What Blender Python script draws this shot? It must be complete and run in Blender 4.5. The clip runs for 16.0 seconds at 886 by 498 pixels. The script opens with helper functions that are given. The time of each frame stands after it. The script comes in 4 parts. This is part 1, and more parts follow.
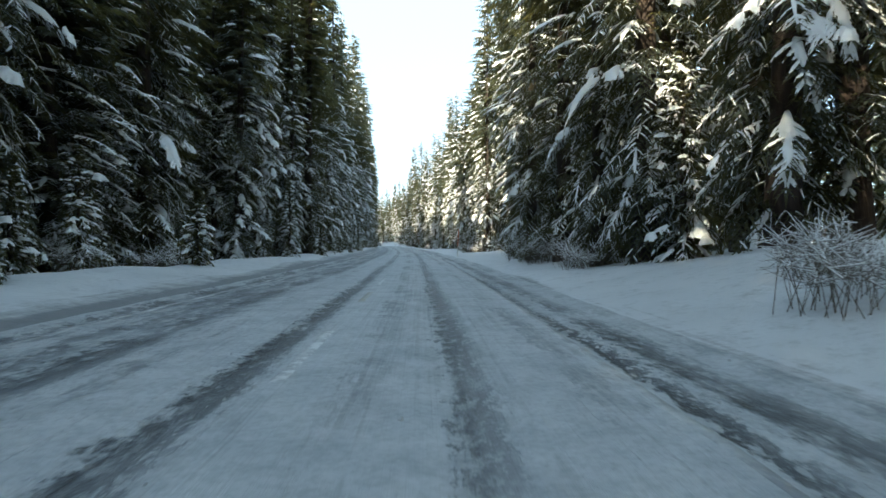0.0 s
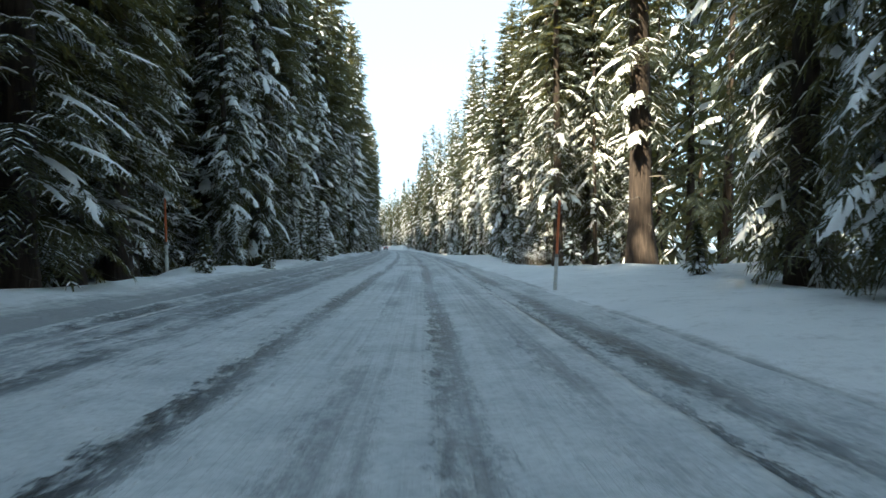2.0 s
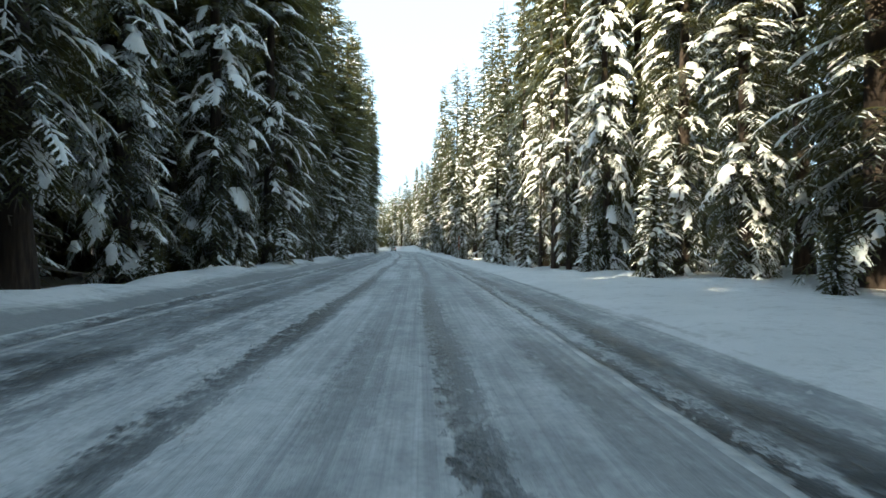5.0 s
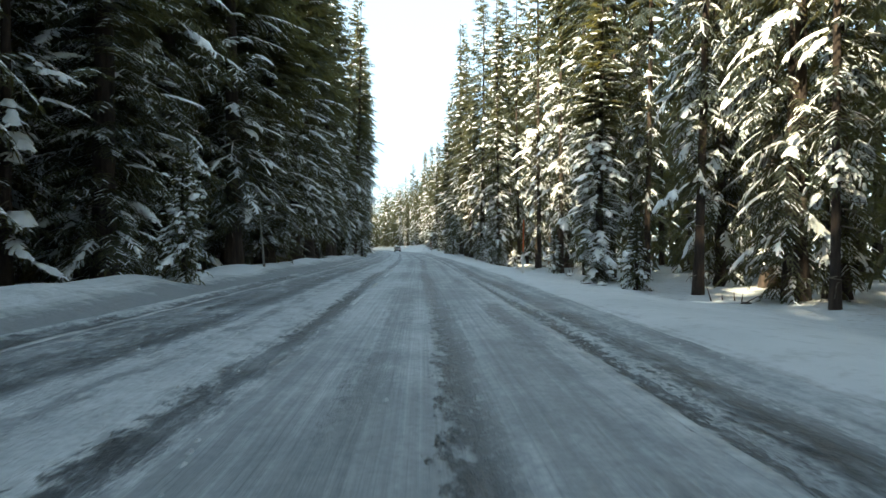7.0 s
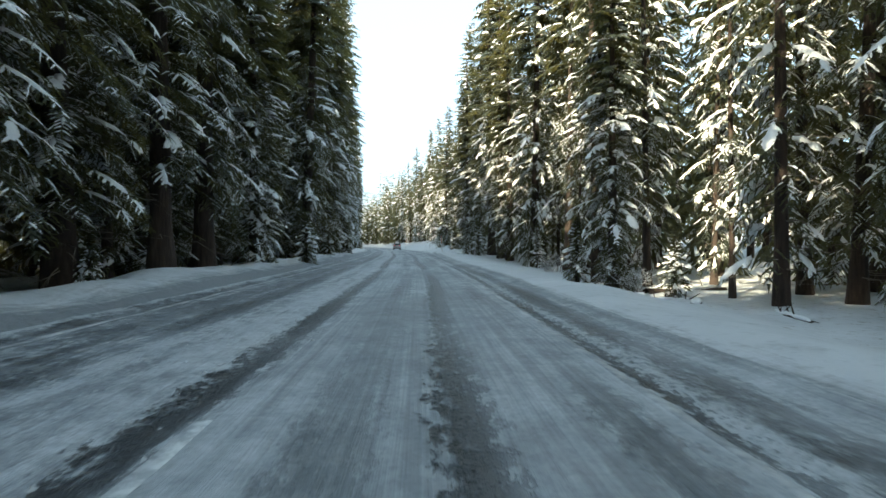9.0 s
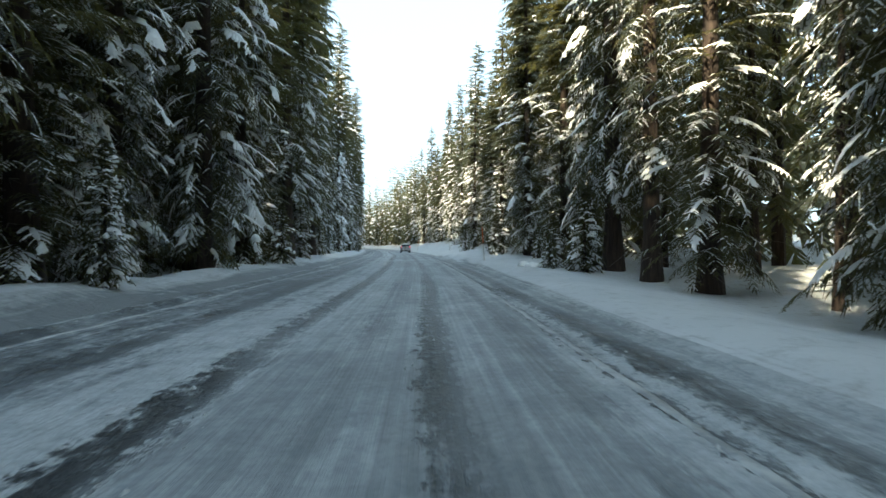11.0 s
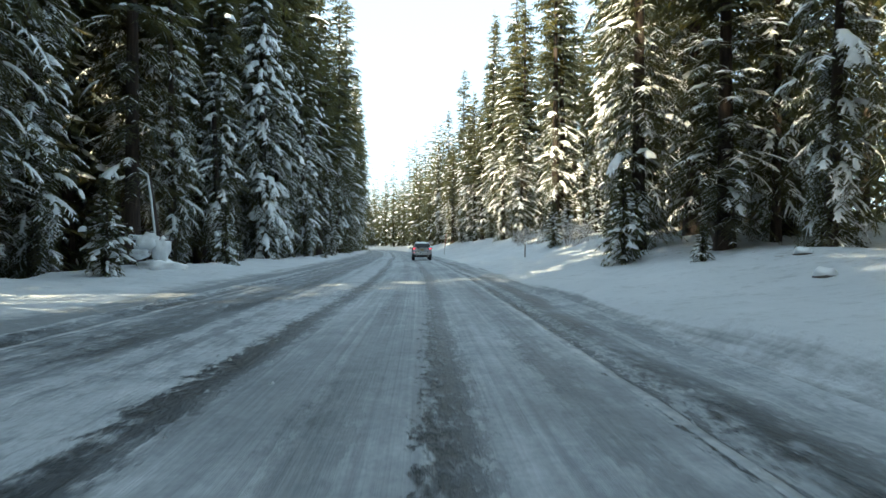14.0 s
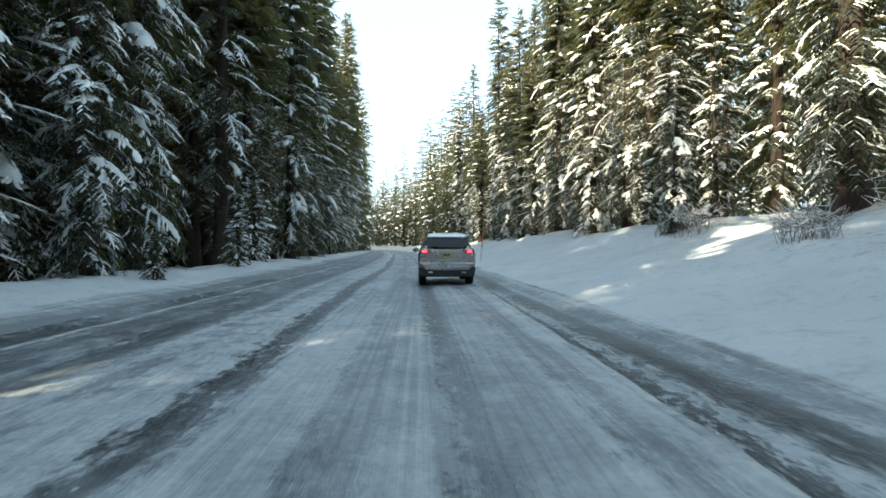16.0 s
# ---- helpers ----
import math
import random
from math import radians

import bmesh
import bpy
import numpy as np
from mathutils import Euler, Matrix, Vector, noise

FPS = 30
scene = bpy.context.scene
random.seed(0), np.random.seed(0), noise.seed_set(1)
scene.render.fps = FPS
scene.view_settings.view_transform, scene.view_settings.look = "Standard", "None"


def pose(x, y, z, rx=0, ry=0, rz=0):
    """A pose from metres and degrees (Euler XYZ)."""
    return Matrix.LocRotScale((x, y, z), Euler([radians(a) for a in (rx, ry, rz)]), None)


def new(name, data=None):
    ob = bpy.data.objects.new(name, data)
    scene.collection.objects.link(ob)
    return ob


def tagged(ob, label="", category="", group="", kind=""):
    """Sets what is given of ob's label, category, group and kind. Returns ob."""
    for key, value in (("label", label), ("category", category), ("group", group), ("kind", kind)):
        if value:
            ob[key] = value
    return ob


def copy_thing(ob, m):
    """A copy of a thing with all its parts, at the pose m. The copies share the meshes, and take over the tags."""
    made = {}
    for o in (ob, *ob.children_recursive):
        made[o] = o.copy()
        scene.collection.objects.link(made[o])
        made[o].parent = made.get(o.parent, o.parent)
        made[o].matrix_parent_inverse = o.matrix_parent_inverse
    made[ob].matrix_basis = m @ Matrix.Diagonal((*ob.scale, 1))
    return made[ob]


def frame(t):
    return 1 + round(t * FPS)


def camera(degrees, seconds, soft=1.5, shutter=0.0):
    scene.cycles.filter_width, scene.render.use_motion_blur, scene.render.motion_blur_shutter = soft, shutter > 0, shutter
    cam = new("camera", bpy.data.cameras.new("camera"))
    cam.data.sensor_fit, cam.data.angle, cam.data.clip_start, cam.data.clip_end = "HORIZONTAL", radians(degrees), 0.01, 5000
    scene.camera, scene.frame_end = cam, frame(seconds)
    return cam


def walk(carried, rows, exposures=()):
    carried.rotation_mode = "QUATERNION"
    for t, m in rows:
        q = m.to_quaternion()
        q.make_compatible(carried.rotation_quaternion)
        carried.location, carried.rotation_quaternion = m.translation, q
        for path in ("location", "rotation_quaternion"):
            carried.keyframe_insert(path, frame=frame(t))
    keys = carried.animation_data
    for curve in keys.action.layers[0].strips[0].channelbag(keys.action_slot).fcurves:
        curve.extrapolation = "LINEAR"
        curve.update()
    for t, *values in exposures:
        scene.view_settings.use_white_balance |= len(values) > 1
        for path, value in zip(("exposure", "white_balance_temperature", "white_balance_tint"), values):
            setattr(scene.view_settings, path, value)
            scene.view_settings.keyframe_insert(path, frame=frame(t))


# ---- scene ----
cam = camera(74.0, 16.0, soft=1.5, shutter=0.06)
EYE = 1.25
PATH = [
    (0, 0.00, 0.00, -1.79, -0.51),
    (0.5, -0.03, 9.30, -1.61, -0.40),
    (1, -0.10, 18.60, -1.28, -0.48),
    (1.5, -0.22, 27.85, -0.96, -0.37),
    (2, -0.39, 37.06, -0.66, -0.16),
    (2.5, -0.60, 46.23, -0.40, -0.11),
    (3, -0.85, 55.40, -0.20, -0.21),
    (3.5, -1.15, 64.56, -0.09, -0.03),
    (4, -1.49, 73.78, 0.21, -0.04),
    (4.5, -1.88, 83.00, 0.52, -0.06),
    (5, -2.32, 92.22, 0.82, -0.09),
    (5.5, -2.81, 101.44, 1.13, -0.12),
    (6, -3.34, 110.65, 1.43, -0.13),
    (6.5, -3.91, 119.91, 1.85, -0.14),
    (7, -4.51, 129.13, 1.65, -0.12),
    (7.5, -5.12, 138.27, 1.72, -0.00),
    (8, -5.74, 147.33, 1.86, -0.16),
    (8.5, -6.36, 156.31, 2.01, -0.34),
    (9, -7.00, 165.19, 2.10, -0.40),
    (9.5, -7.65, 173.98, 2.38, -0.16),
    (10, -8.37, 183.02, 2.76, -0.18),
    (10.5, -9.14, 192.05, 3.15, -0.22),
    (11, -9.97, 201.07, 3.53, -0.27),
    (11.5, -10.84, 210.09, 3.91, -0.31),
    (12, -11.76, 219.11, 4.30, -0.32),
    (12.5, -12.76, 228.37, 4.46, -0.38),
    (13, -13.83, 237.61, 4.82, -0.45),
    (13.5, -14.96, 246.78, 5.36, -0.23),
    (14, -16.16, 255.84, 5.84, -0.19),
    (14.5, -17.40, 264.78, 6.16, -0.03),
    (15, -18.69, 273.58, 6.48, -0.15),
    (15.5, -20.01, 282.26, 6.89, -0.32),
    (16, -21.37, 290.86, 7.18, -0.19),
]
walk(cam, [(t, pose(x, y, EYE, 90 + pitch, 0, yaw)) for t, x, y, yaw, pitch in PATH],
     exposures=[(0, 1.5, 5850, 2), (3.5, 1.5, 5900, 2), (6.5, 1.5, 6120, 2), (16, 1.5, 6100, 2)])

# ---- light ----
SUN_TRAVEL = 34.0      # degrees to the right of +y towards which the sunlight travels
SUN_HEIGHT = 32.5
world = bpy.data.worlds.new("winter_sky")
scene.world = world
world.use_nodes = True
sky = world.node_tree.nodes.new("ShaderNodeTexSky")
sky.sky_type = "NISHITA"
sky.sun_disc = False
sky.sun_elevation = radians(SUN_HEIGHT)
sky.sun_rotation = radians(180 + SUN_TRAVEL)
sky.air_density, sky.dust_density, sky.ozone_density = 1.0, 4.0, 1.0
sky.altitude = 1200
backing = world.node_tree.nodes["Background"]
backing.inputs["Strength"].default_value = 0.099
# thin high haze whitens the whole sky evenly
haze = world.node_tree.nodes.new("ShaderNodeMix")
haze.data_type = "RGBA"
haze.inputs[0].default_value = 0.6
haze.inputs[7].default_value = (5.5, 6.8, 7.6, 1)
world.node_tree.links.new(sky.outputs[0], haze.inputs[6])
world.node_tree.links.new(haze.outputs[2], backing.inputs["Color"])
sun = new("sun", bpy.data.lights.new("sun", "SUN"))
sun.data.energy, sun.data.angle, sun.data.color = 6.9, radians(0.6), (1.0, 0.81, 0.54)
travel = Vector((math.sin(radians(SUN_TRAVEL)), math.cos(radians(SUN_TRAVEL)), -math.tan(radians(SUN_HEIGHT))))
sun.matrix_world = Matrix.Translation((-60, -60, 80)) @ travel.to_track_quat("-Z", "Y").to_matrix().to_4x4()

# ---- the road's line: heading in degrees to the left, against metres along it ----
HEADING = ((-200, 0.0), (0, 0.0), (65, 2.0), (111, 3.45), (138, 3.86), (165, 4.16), (220, 6.0), (257, 7.74), (292, 9.12),
           (340, 11.0), (390, 12.6), (450, 14.0), (510, 18.0), (600, 30.0), (720, 46.0), (1100, 60.0))
LINE_S = np.arange(-200.0, 1100.1, 1.0)
LINE_H = np.radians(np.interp(LINE_S, [a for a, _ in HEADING], [b for _, b in HEADING]))
LINE_X = np.concatenate(([0.0], np.cumsum(-np.sin((LINE_H[1:] + LINE_H[:-1]) / 2))))
LINE_Y = np.concatenate(([0.0], np.cumsum(np.cos((LINE_H[1:] + LINE_H[:-1]) / 2))))
LINE_X -= np.interp(0, LINE_S, LINE_X)
LINE_Y -= np.interp(0, LINE_S, LINE_Y)


def steps(value, *knots):
    """Value of a line through knots (place, height)."""
    return np.interp(value, [k[0] for k in knots], [k[1] for k in knots])


def along(s, u):
    """World x and y of the place s metres along the line and u metres to its right."""
    h = np.interp(s, LINE_S, LINE_H)
    return np.interp(s, LINE_S, LINE_X) + u * np.cos(h), np.interp(s, LINE_S, LINE_Y) + u * np.sin(h)


def heading(s):
    return float(np.degrees(np.interp(s, LINE_S, LINE_H)))


def smooth(a, b, v):
    w = np.clip((v - a) / (b - a), 0, 1)
    return w * w * (3 - 2 * w)


ROAD_LEFT, ROAD_RIGHT = -5.5, 3.3
RIGHT_BANK = ((-200, 0.6), (-20, 1.3), (6, 1.45), (14, 1.15), (22, 0.45), (40, 0.3), (64, 0.3), (80, -0.35), (92, -0.25), (110, 0.2), (130, -0.35), (150, -0.7), (200, -0.9),
              (222, -0.3), (240, 0.2), (258, 0.5), (274, 1.1), (290, 2.3), (340, 2.6), (1100, 1.8))
RIGHT_EDGE = ((-200, 9.4), (-20, 9.4), (12, 9.4), (21, 7.0), (37, 6.6), (50, 8.6), (58, 8.9), (66, 10.4), (80, 10.2), (95, 10.4), (112, 10.9),
              (140, 9.9), (165, 10.4), (200, 9.9), (225, 8.4), (238, 7.6), (256, 7.6), (266, 9.9), (281, 8.4), (290, 12.4), (300, 14.4), (345, 12.9), (365, 10.9), (1100, 10.9))
LEFT_EDGE = ((-200, -11), (20, -11), (40, -9.1), (70, -8.1), (140, -8.2), (200, -7.9), (250, -8.3), (278, -11.8), (292, -10.8), (310, -9.2), (360, -9.0), (1100, -9.0))
LEFT_CREST = ((-200, -10.5), (15, -10.5), (35, -9), (60, -8), (230, -8), (255, -9.2), (278, -12), (300, -10.3), (350, -9), (1100, -9))


def wobble(s, u):
    return (0.5 * np.sin(0.31 * s + 1.7 * np.sin(0.11 * u)) + 0.5 * np.sin(0.83 * u + 0.19 * s) + 0.4 * np.sin(1.9 * u - 0.67 * s + 1.0)
            + 0.3 * np.sin(0.057 * s * u * 0.1 + 2.2 * s * 0.41))


def ground_height(s, u):
    s, u = np.asarray(s, float), np.asarray(u, float)
    crest = np.interp(s, [a for a, _ in LEFT_CREST], [b for _, b in LEFT_CREST]) + 0.25 * np.sin(0.6 * s) + 0.15 * np.sin(1.7 * s)
    top = 0.42 + 0.07 * np.sin(0.45 * s) + 0.05 * np.sin(1.3 * s + 1)
    rise = np.clip((-5.3 - u) / (-5.3 - crest), 0, 1)
    left = (0.22 * smooth(0, 0.35, rise) + 0.78 * smooth(0.1, 1.0, rise)) * top - smooth(0, -1.6, u - crest) * (0.42 + 0.1 * wobble(s, u))
    left = left + smooth(-5.6, -7, u) * 0.05 * wobble(s * 1.5, u * 1.4) + smooth(-14, -40, u) * 0.6
    bank = np.interp(s, [a for a, _ in RIGHT_BANK], [b for _, b in RIGHT_BANK])
    reach = steps(s, (262, 9.5), (288, 15.5))
    right = smooth(3.6, reach, u) * bank + smooth(3.2, steps(s, (222, 4.6), (232, 3.9), (262, 3.9), (280, 4.6)), u) * steps(s, (218, 0.12), (232, 0.34), (262, 0.34), (285, 0.16)) * (1 + 0.3 * np.sin(0.7 * s)) + smooth(4, 6, u) * steps(s, (265, 0.07), (290, 0.12)) * wobble(s, u)
    right = right + smooth(9, 40, u) * 0.6
    inside = smooth(-5.1, -5.3, u) + smooth(3.15, 3.35, u)
    return left + right - 0.06 * (1 - np.clip(inside, 0, 1))


def spot(s, u, sink=0.0):
    """A place on the ground."""
    x, y = along(s, u)
    return float(x), float(y), float(ground_height(s, u)) - sink


# ---- materials ----
def material(name, colour, rough=0.8, metal=0.0):
    m = bpy.data.materials.new(name)
    m.use_nodes = True
    p = m.node_tree.nodes["Principled BSDF"]
    p.inputs["Base Color"].default_value = (*colour, 1)
    p.inputs["Roughness"].default_value = rough
    p.inputs["Metallic"].default_value = metal
    return m


class Graph:
    """Short hand for building node materials."""

    def __init__(self, m):
        self.t = m.node_tree
        self.p = self.t.nodes["Principled BSDF"]

    def node(self, kind, **inputs):
        n = self.t.nodes.new(kind)
        for k, v in inputs.items():
            self.feed(n.inputs[k.replace("_", " ")], v)
        return n

    def feed(self, socket, v):
        if hasattr(v, "is_output"):
            self.t.links.new(v, socket)
        else:
            socket.default_value = v

    def place(self, scale=(1, 1, 1), uv=False):
        g = self.t.nodes.new("ShaderNodeUVMap" if uv else "ShaderNodeNewGeometry")
        mp = self.t.nodes.new("ShaderNodeMapping")
        self.t.links.new(g.outputs[0], mp.inputs[0])
        mp.inputs["Scale"].default_value = scale
        return mp.outputs[0]

    def noise(self, where, scale, detail=4.0, rough=0.6):
        n = self.node("ShaderNodeTexNoise", Vector=where, Scale=scale, Detail=detail, Roughness=rough)
        return n.outputs[0]

    def ramp(self, fac, *stops):
        n = self.t.nodes.new("ShaderNodeValToRGB")
        self.t.links.new(fac, n.inputs[0])
        e = n.color_ramp.elements
        while len(e) < len(stops):
            e.new(0.5)
        for el, (at, col) in zip(e, stops):
            el.position = at
            el.color = (*col, 1) if len(col) == 3 else col
        return n.outputs[0]

    def mix(self, fac, a, b, mode="MIX"):
        n = self.t.nodes.new("ShaderNodeMix")
        n.data_type, n.blend_type = "RGBA", mode
        self.feed(n.inputs[0], fac)
        self.feed(n.inputs[6], a if hasattr(a, "is_output") else (*a, 1))
        self.feed(n.inputs[7], b if hasattr(b, "is_output") else (*b, 1))
        return n.outputs[2]

    def math(self, op, a, b=0.0):
        n = self.t.nodes.new("ShaderNodeMath")
        n.operation = op
        self.feed(n.inputs[0], a)
        self.feed(n.inputs[1], b)
        return n.outputs[0]

    def bump(self, height, strength, distance):
        n = self.node("ShaderNodeBump", Height=height, Strength=strength, Distance=distance)
        self.t.links.new(n.outputs[0], self.p.inputs["Normal"])

    def colour(self, c):
        self.t.links.new(c, self.p.inputs["Base Color"])

    def rough(self, c):
        self.t.links.new(c, self.p.inputs["Roughness"])


def snow_material(name, clean, dirty):
    m = material(name, clean, 0.75)
    g = Graph(m)
    w = g.place()
    big, small = g.noise(w, 0.35, 5), g.noise(w, 6.0, 5)
    g.colour(g.mix(g.ramp(big, (0.35, (0, 0, 0)), (0.75, (1, 1, 1))), clean, dirty))
    g.bump(g.math("ADD", small, g.math("MULTIPLY", big, 2.0)), 0.5, 0.08)
    return m


SNOW = snow_material("bank_snow", (0.78, 0.82, 0.86), (0.66, 0.70, 0.74))
LOAD = snow_material("branch_snow", (0.87, 0.89, 0.91), (0.78, 0.81, 0.84))


def foliage_material(name, dark, pale):
    m = material(name, dark, 0.75)
    g = Graph(m)
    info = g.t.nodes.new("ShaderNodeNewGeometry")
    per = g.t.nodes.new("ShaderNodeObjectInfo")
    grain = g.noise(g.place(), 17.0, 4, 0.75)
    tone = g.math("ADD", g.math("MULTIPLY", info.outputs["Random Per Island"], 0.6), g.math("MULTIPLY", per.outputs["Random"], 0.35))
    c = g.mix(tone, dark, pale)
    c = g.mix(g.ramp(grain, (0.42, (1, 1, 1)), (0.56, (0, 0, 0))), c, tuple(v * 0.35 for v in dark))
    # rime caught among the needles
    rime = g.noise(g.place(), 9.0, 6, 0.8)
    g.colour(g.mix(g.ramp(rime, (0.55, (0, 0, 0)), (0.66, (0.8, 0.8, 0.8))), c, (0.42, 0.47, 0.52)))
    g.p.inputs["Specular IOR Level"].default_value = 0.3
    # thin sprays let some sunlight through
    glow = g.node("ShaderNodeBsdfTranslucent", Color=(0.30, 0.27, 0.075, 1))
    both = g.node("ShaderNodeMixShader")
    both.inputs[0].default_value = 0.3
    out = g.t.nodes["Material Output"]
    g.t.links.new(g.p.outputs[0], both.inputs[1])
    g.t.links.new(glow.outputs[0], both.inputs[2])
    g.t.links.new(both.outputs[0], out.inputs[0])
    return m


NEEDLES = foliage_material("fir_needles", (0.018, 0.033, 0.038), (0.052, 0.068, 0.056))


def bark_material():
    m = material("fir_bark", (0.10, 0.07, 0.05), 0.95)
    g = Graph(m)
    furrow = g.noise(g.place((9, 9, 1.2)), 1.0, 6)
    g.colour(g.ramp(furrow, (0.3, (0.020, 0.015, 0.013)), (0.55, (0.048, 0.034, 0.027)), (0.8, (0.095, 0.070, 0.056))))
    g.bump(furrow, 0.9, 0.06)
    return m


BARK = bark_material()
TWIG = material("dead_twig", (0.15, 0.13, 0.11), 0.9)


def road_material():
    """Packed snow over asphalt: worn wheel tracks run along the road, clean snow lies between."""
    m = material("packed_snow_road", (0.4, 0.43, 0.46), 0.55)
    g = Graph(m)
    uv = g.t.nodes.new("ShaderNodeUVMap").outputs[0]
    sep = g.t.nodes.new("ShaderNodeSeparateXYZ")
    g.t.links.new(uv, sep.inputs[0])
    drift = g.noise(g.place((0.0, 0.03, 1), True), 1.0, 2)
    u = g.math("ADD", sep.outputs[0], g.math("MULTIPLY", g.math("SUBTRACT", drift, 0.5), 0.9))
    chunk = g.noise(g.place((3.2, 1.3, 1), True), 2.2, 5, 0.75)
    ragged = g.math("ADD", u, g.math("MULTIPLY", g.math("SUBTRACT", chunk, 0.5), 1.0))
    wear = None
    # (place across the road, half width, how bare)
    for k, (at, wide, deep) in enumerate(((0.28, 0.26, 0.80), (-1.86, 0.24, 0.92), (0.15, 2.30, 0.26), (-0.60, 0.35, 0.40), (1.35, 0.26, 0.40), (1.98, 0.11, 0.90), (2.52, 0.36, 0.72), (3.05, 0.25, 0.34), (-3.75, 0.50, 0.72), (-4.30, 0.30, 0.62),
                                          (-2.95, 0.18, 0.25), (-4.60, 0.30, 0.55), (-5.15, 0.35, 0.72))):
        # each track strays a little by itself
        stray = g.noise(g.place((0.0, 0.045, 1), True), 1.0 + 0.13 * k, 2)
        here = g.math("ADD", ragged, g.math("MULTIPLY", g.math("SUBTRACT", stray, 0.5), 0.25 + 0.5 * wide))
        d = g.math("DIVIDE", g.math("ABSOLUTE", g.math("SUBTRACT", here, at)), wide)
        one = g.math("MULTIPLY", g.math("MAXIMUM", g.math("SUBTRACT", 1.0, g.math("MULTIPLY", d, d)), 0.0), deep)
        # bare in one stretch, snowed over in the next
        come = g.ramp(g.noise(g.place((0.0, 0.06, 1), True), 1.7 + 0.31 * k, 3), (0.36, (0.45, 0.45, 0.45)), (0.58, (1.1, 1.1, 1.1)))
        one = g.math("MULTIPLY", one, come)
        wear = one if wear is None else g.math("MAXIMUM", wear, one)
    streak = g.noise(g.place((11.0, 0.08, 1), True), 1.0, 6, 0.65)
    fleck = g.noise(g.place((2.6, 0.9, 1), True), 1.6, 6, 0.7)
    patch = g.noise(g.place((0.5, 0.12, 1), True), 1.0, 3)
    total = g.math("ADD", wear, g.math("MULTIPLY", g.math("SUBTRACT", streak, 0.5), 0.7))
    total = g.math("ADD", total, g.math("MULTIPLY", g.math("SUBTRACT", fleck, 0.5), 0.55))
    total = g.math("ADD", total, g.math("MULTIPLY", g.math("SUBTRACT", patch, 0.5), 0.9))
    # the snow lies thicker on the first stretch
    fresh = g.math("MINIMUM", g.math("MAXIMUM", g.math("DIVIDE", g.math("SUBTRACT", 90.0, sep.outputs[1]), 55.0), 0.0), 1.0)
    total = g.math("SUBTRACT", total, g.math("MULTIPLY", fresh, 0.2))
    # loose clods over the oncoming lane
    clod = g.noise(g.place((1.5, 0.6, 1), True), 2.2, 6, 0.72)
    beyond = g.math("LESS_THAN", u, -1.5)
    total = g.math("ADD", total, g.math("MULTIPLY", g.math("MULTIPLY", g.math("SUBTRACT", clod, 0.5), beyond), 1.5))
    # broken crust along the worn tracks
    total = g.math("ADD", total, g.math("MULTIPLY", g.math("MULTIPLY", g.math("MAXIMUM", g.math("SUBTRACT", wear, 0.3), 0.0), g.math("SUBTRACT", chunk, 0.5)), 8.0))
    c = g.ramp(total, (0.0, (0.49, 0.525, 0.56)), (0.26, (0.285, 0.311, 0.338)), (0.58, (0.135, 0.152, 0.172)), (0.92, (0.058, 0.066, 0.076)))
    # patches of thinner and thicker cover, and a fine grain
    cover = g.ramp(g.noise(g.place(), 1.3, 7, 0.72), (0.34, (0.74, 0.76, 0.78)), (0.62, (1.0, 1.0, 1.0)))
    grain = g.ramp(g.noise(g.place(), 16.0, 4, 0.7), (0.36, (0.82, 0.83, 0.84)), (0.56, (1.0, 1.0, 1.0)))
    c = g.mix(1.0, g.mix(1.0, c, cover, "MULTIPLY"), grain, "MULTIPLY")
    g.colour(c)
    g.rough(g.ramp(total, (0.0, (0.75,) * 3), (0.9, (0.38,) * 3)))
    g.bump(g.math("SUBTRACT", g.math("MULTIPLY", fleck, 0.7), total), 0.8, 0.05)
    return m


ROAD = road_material()


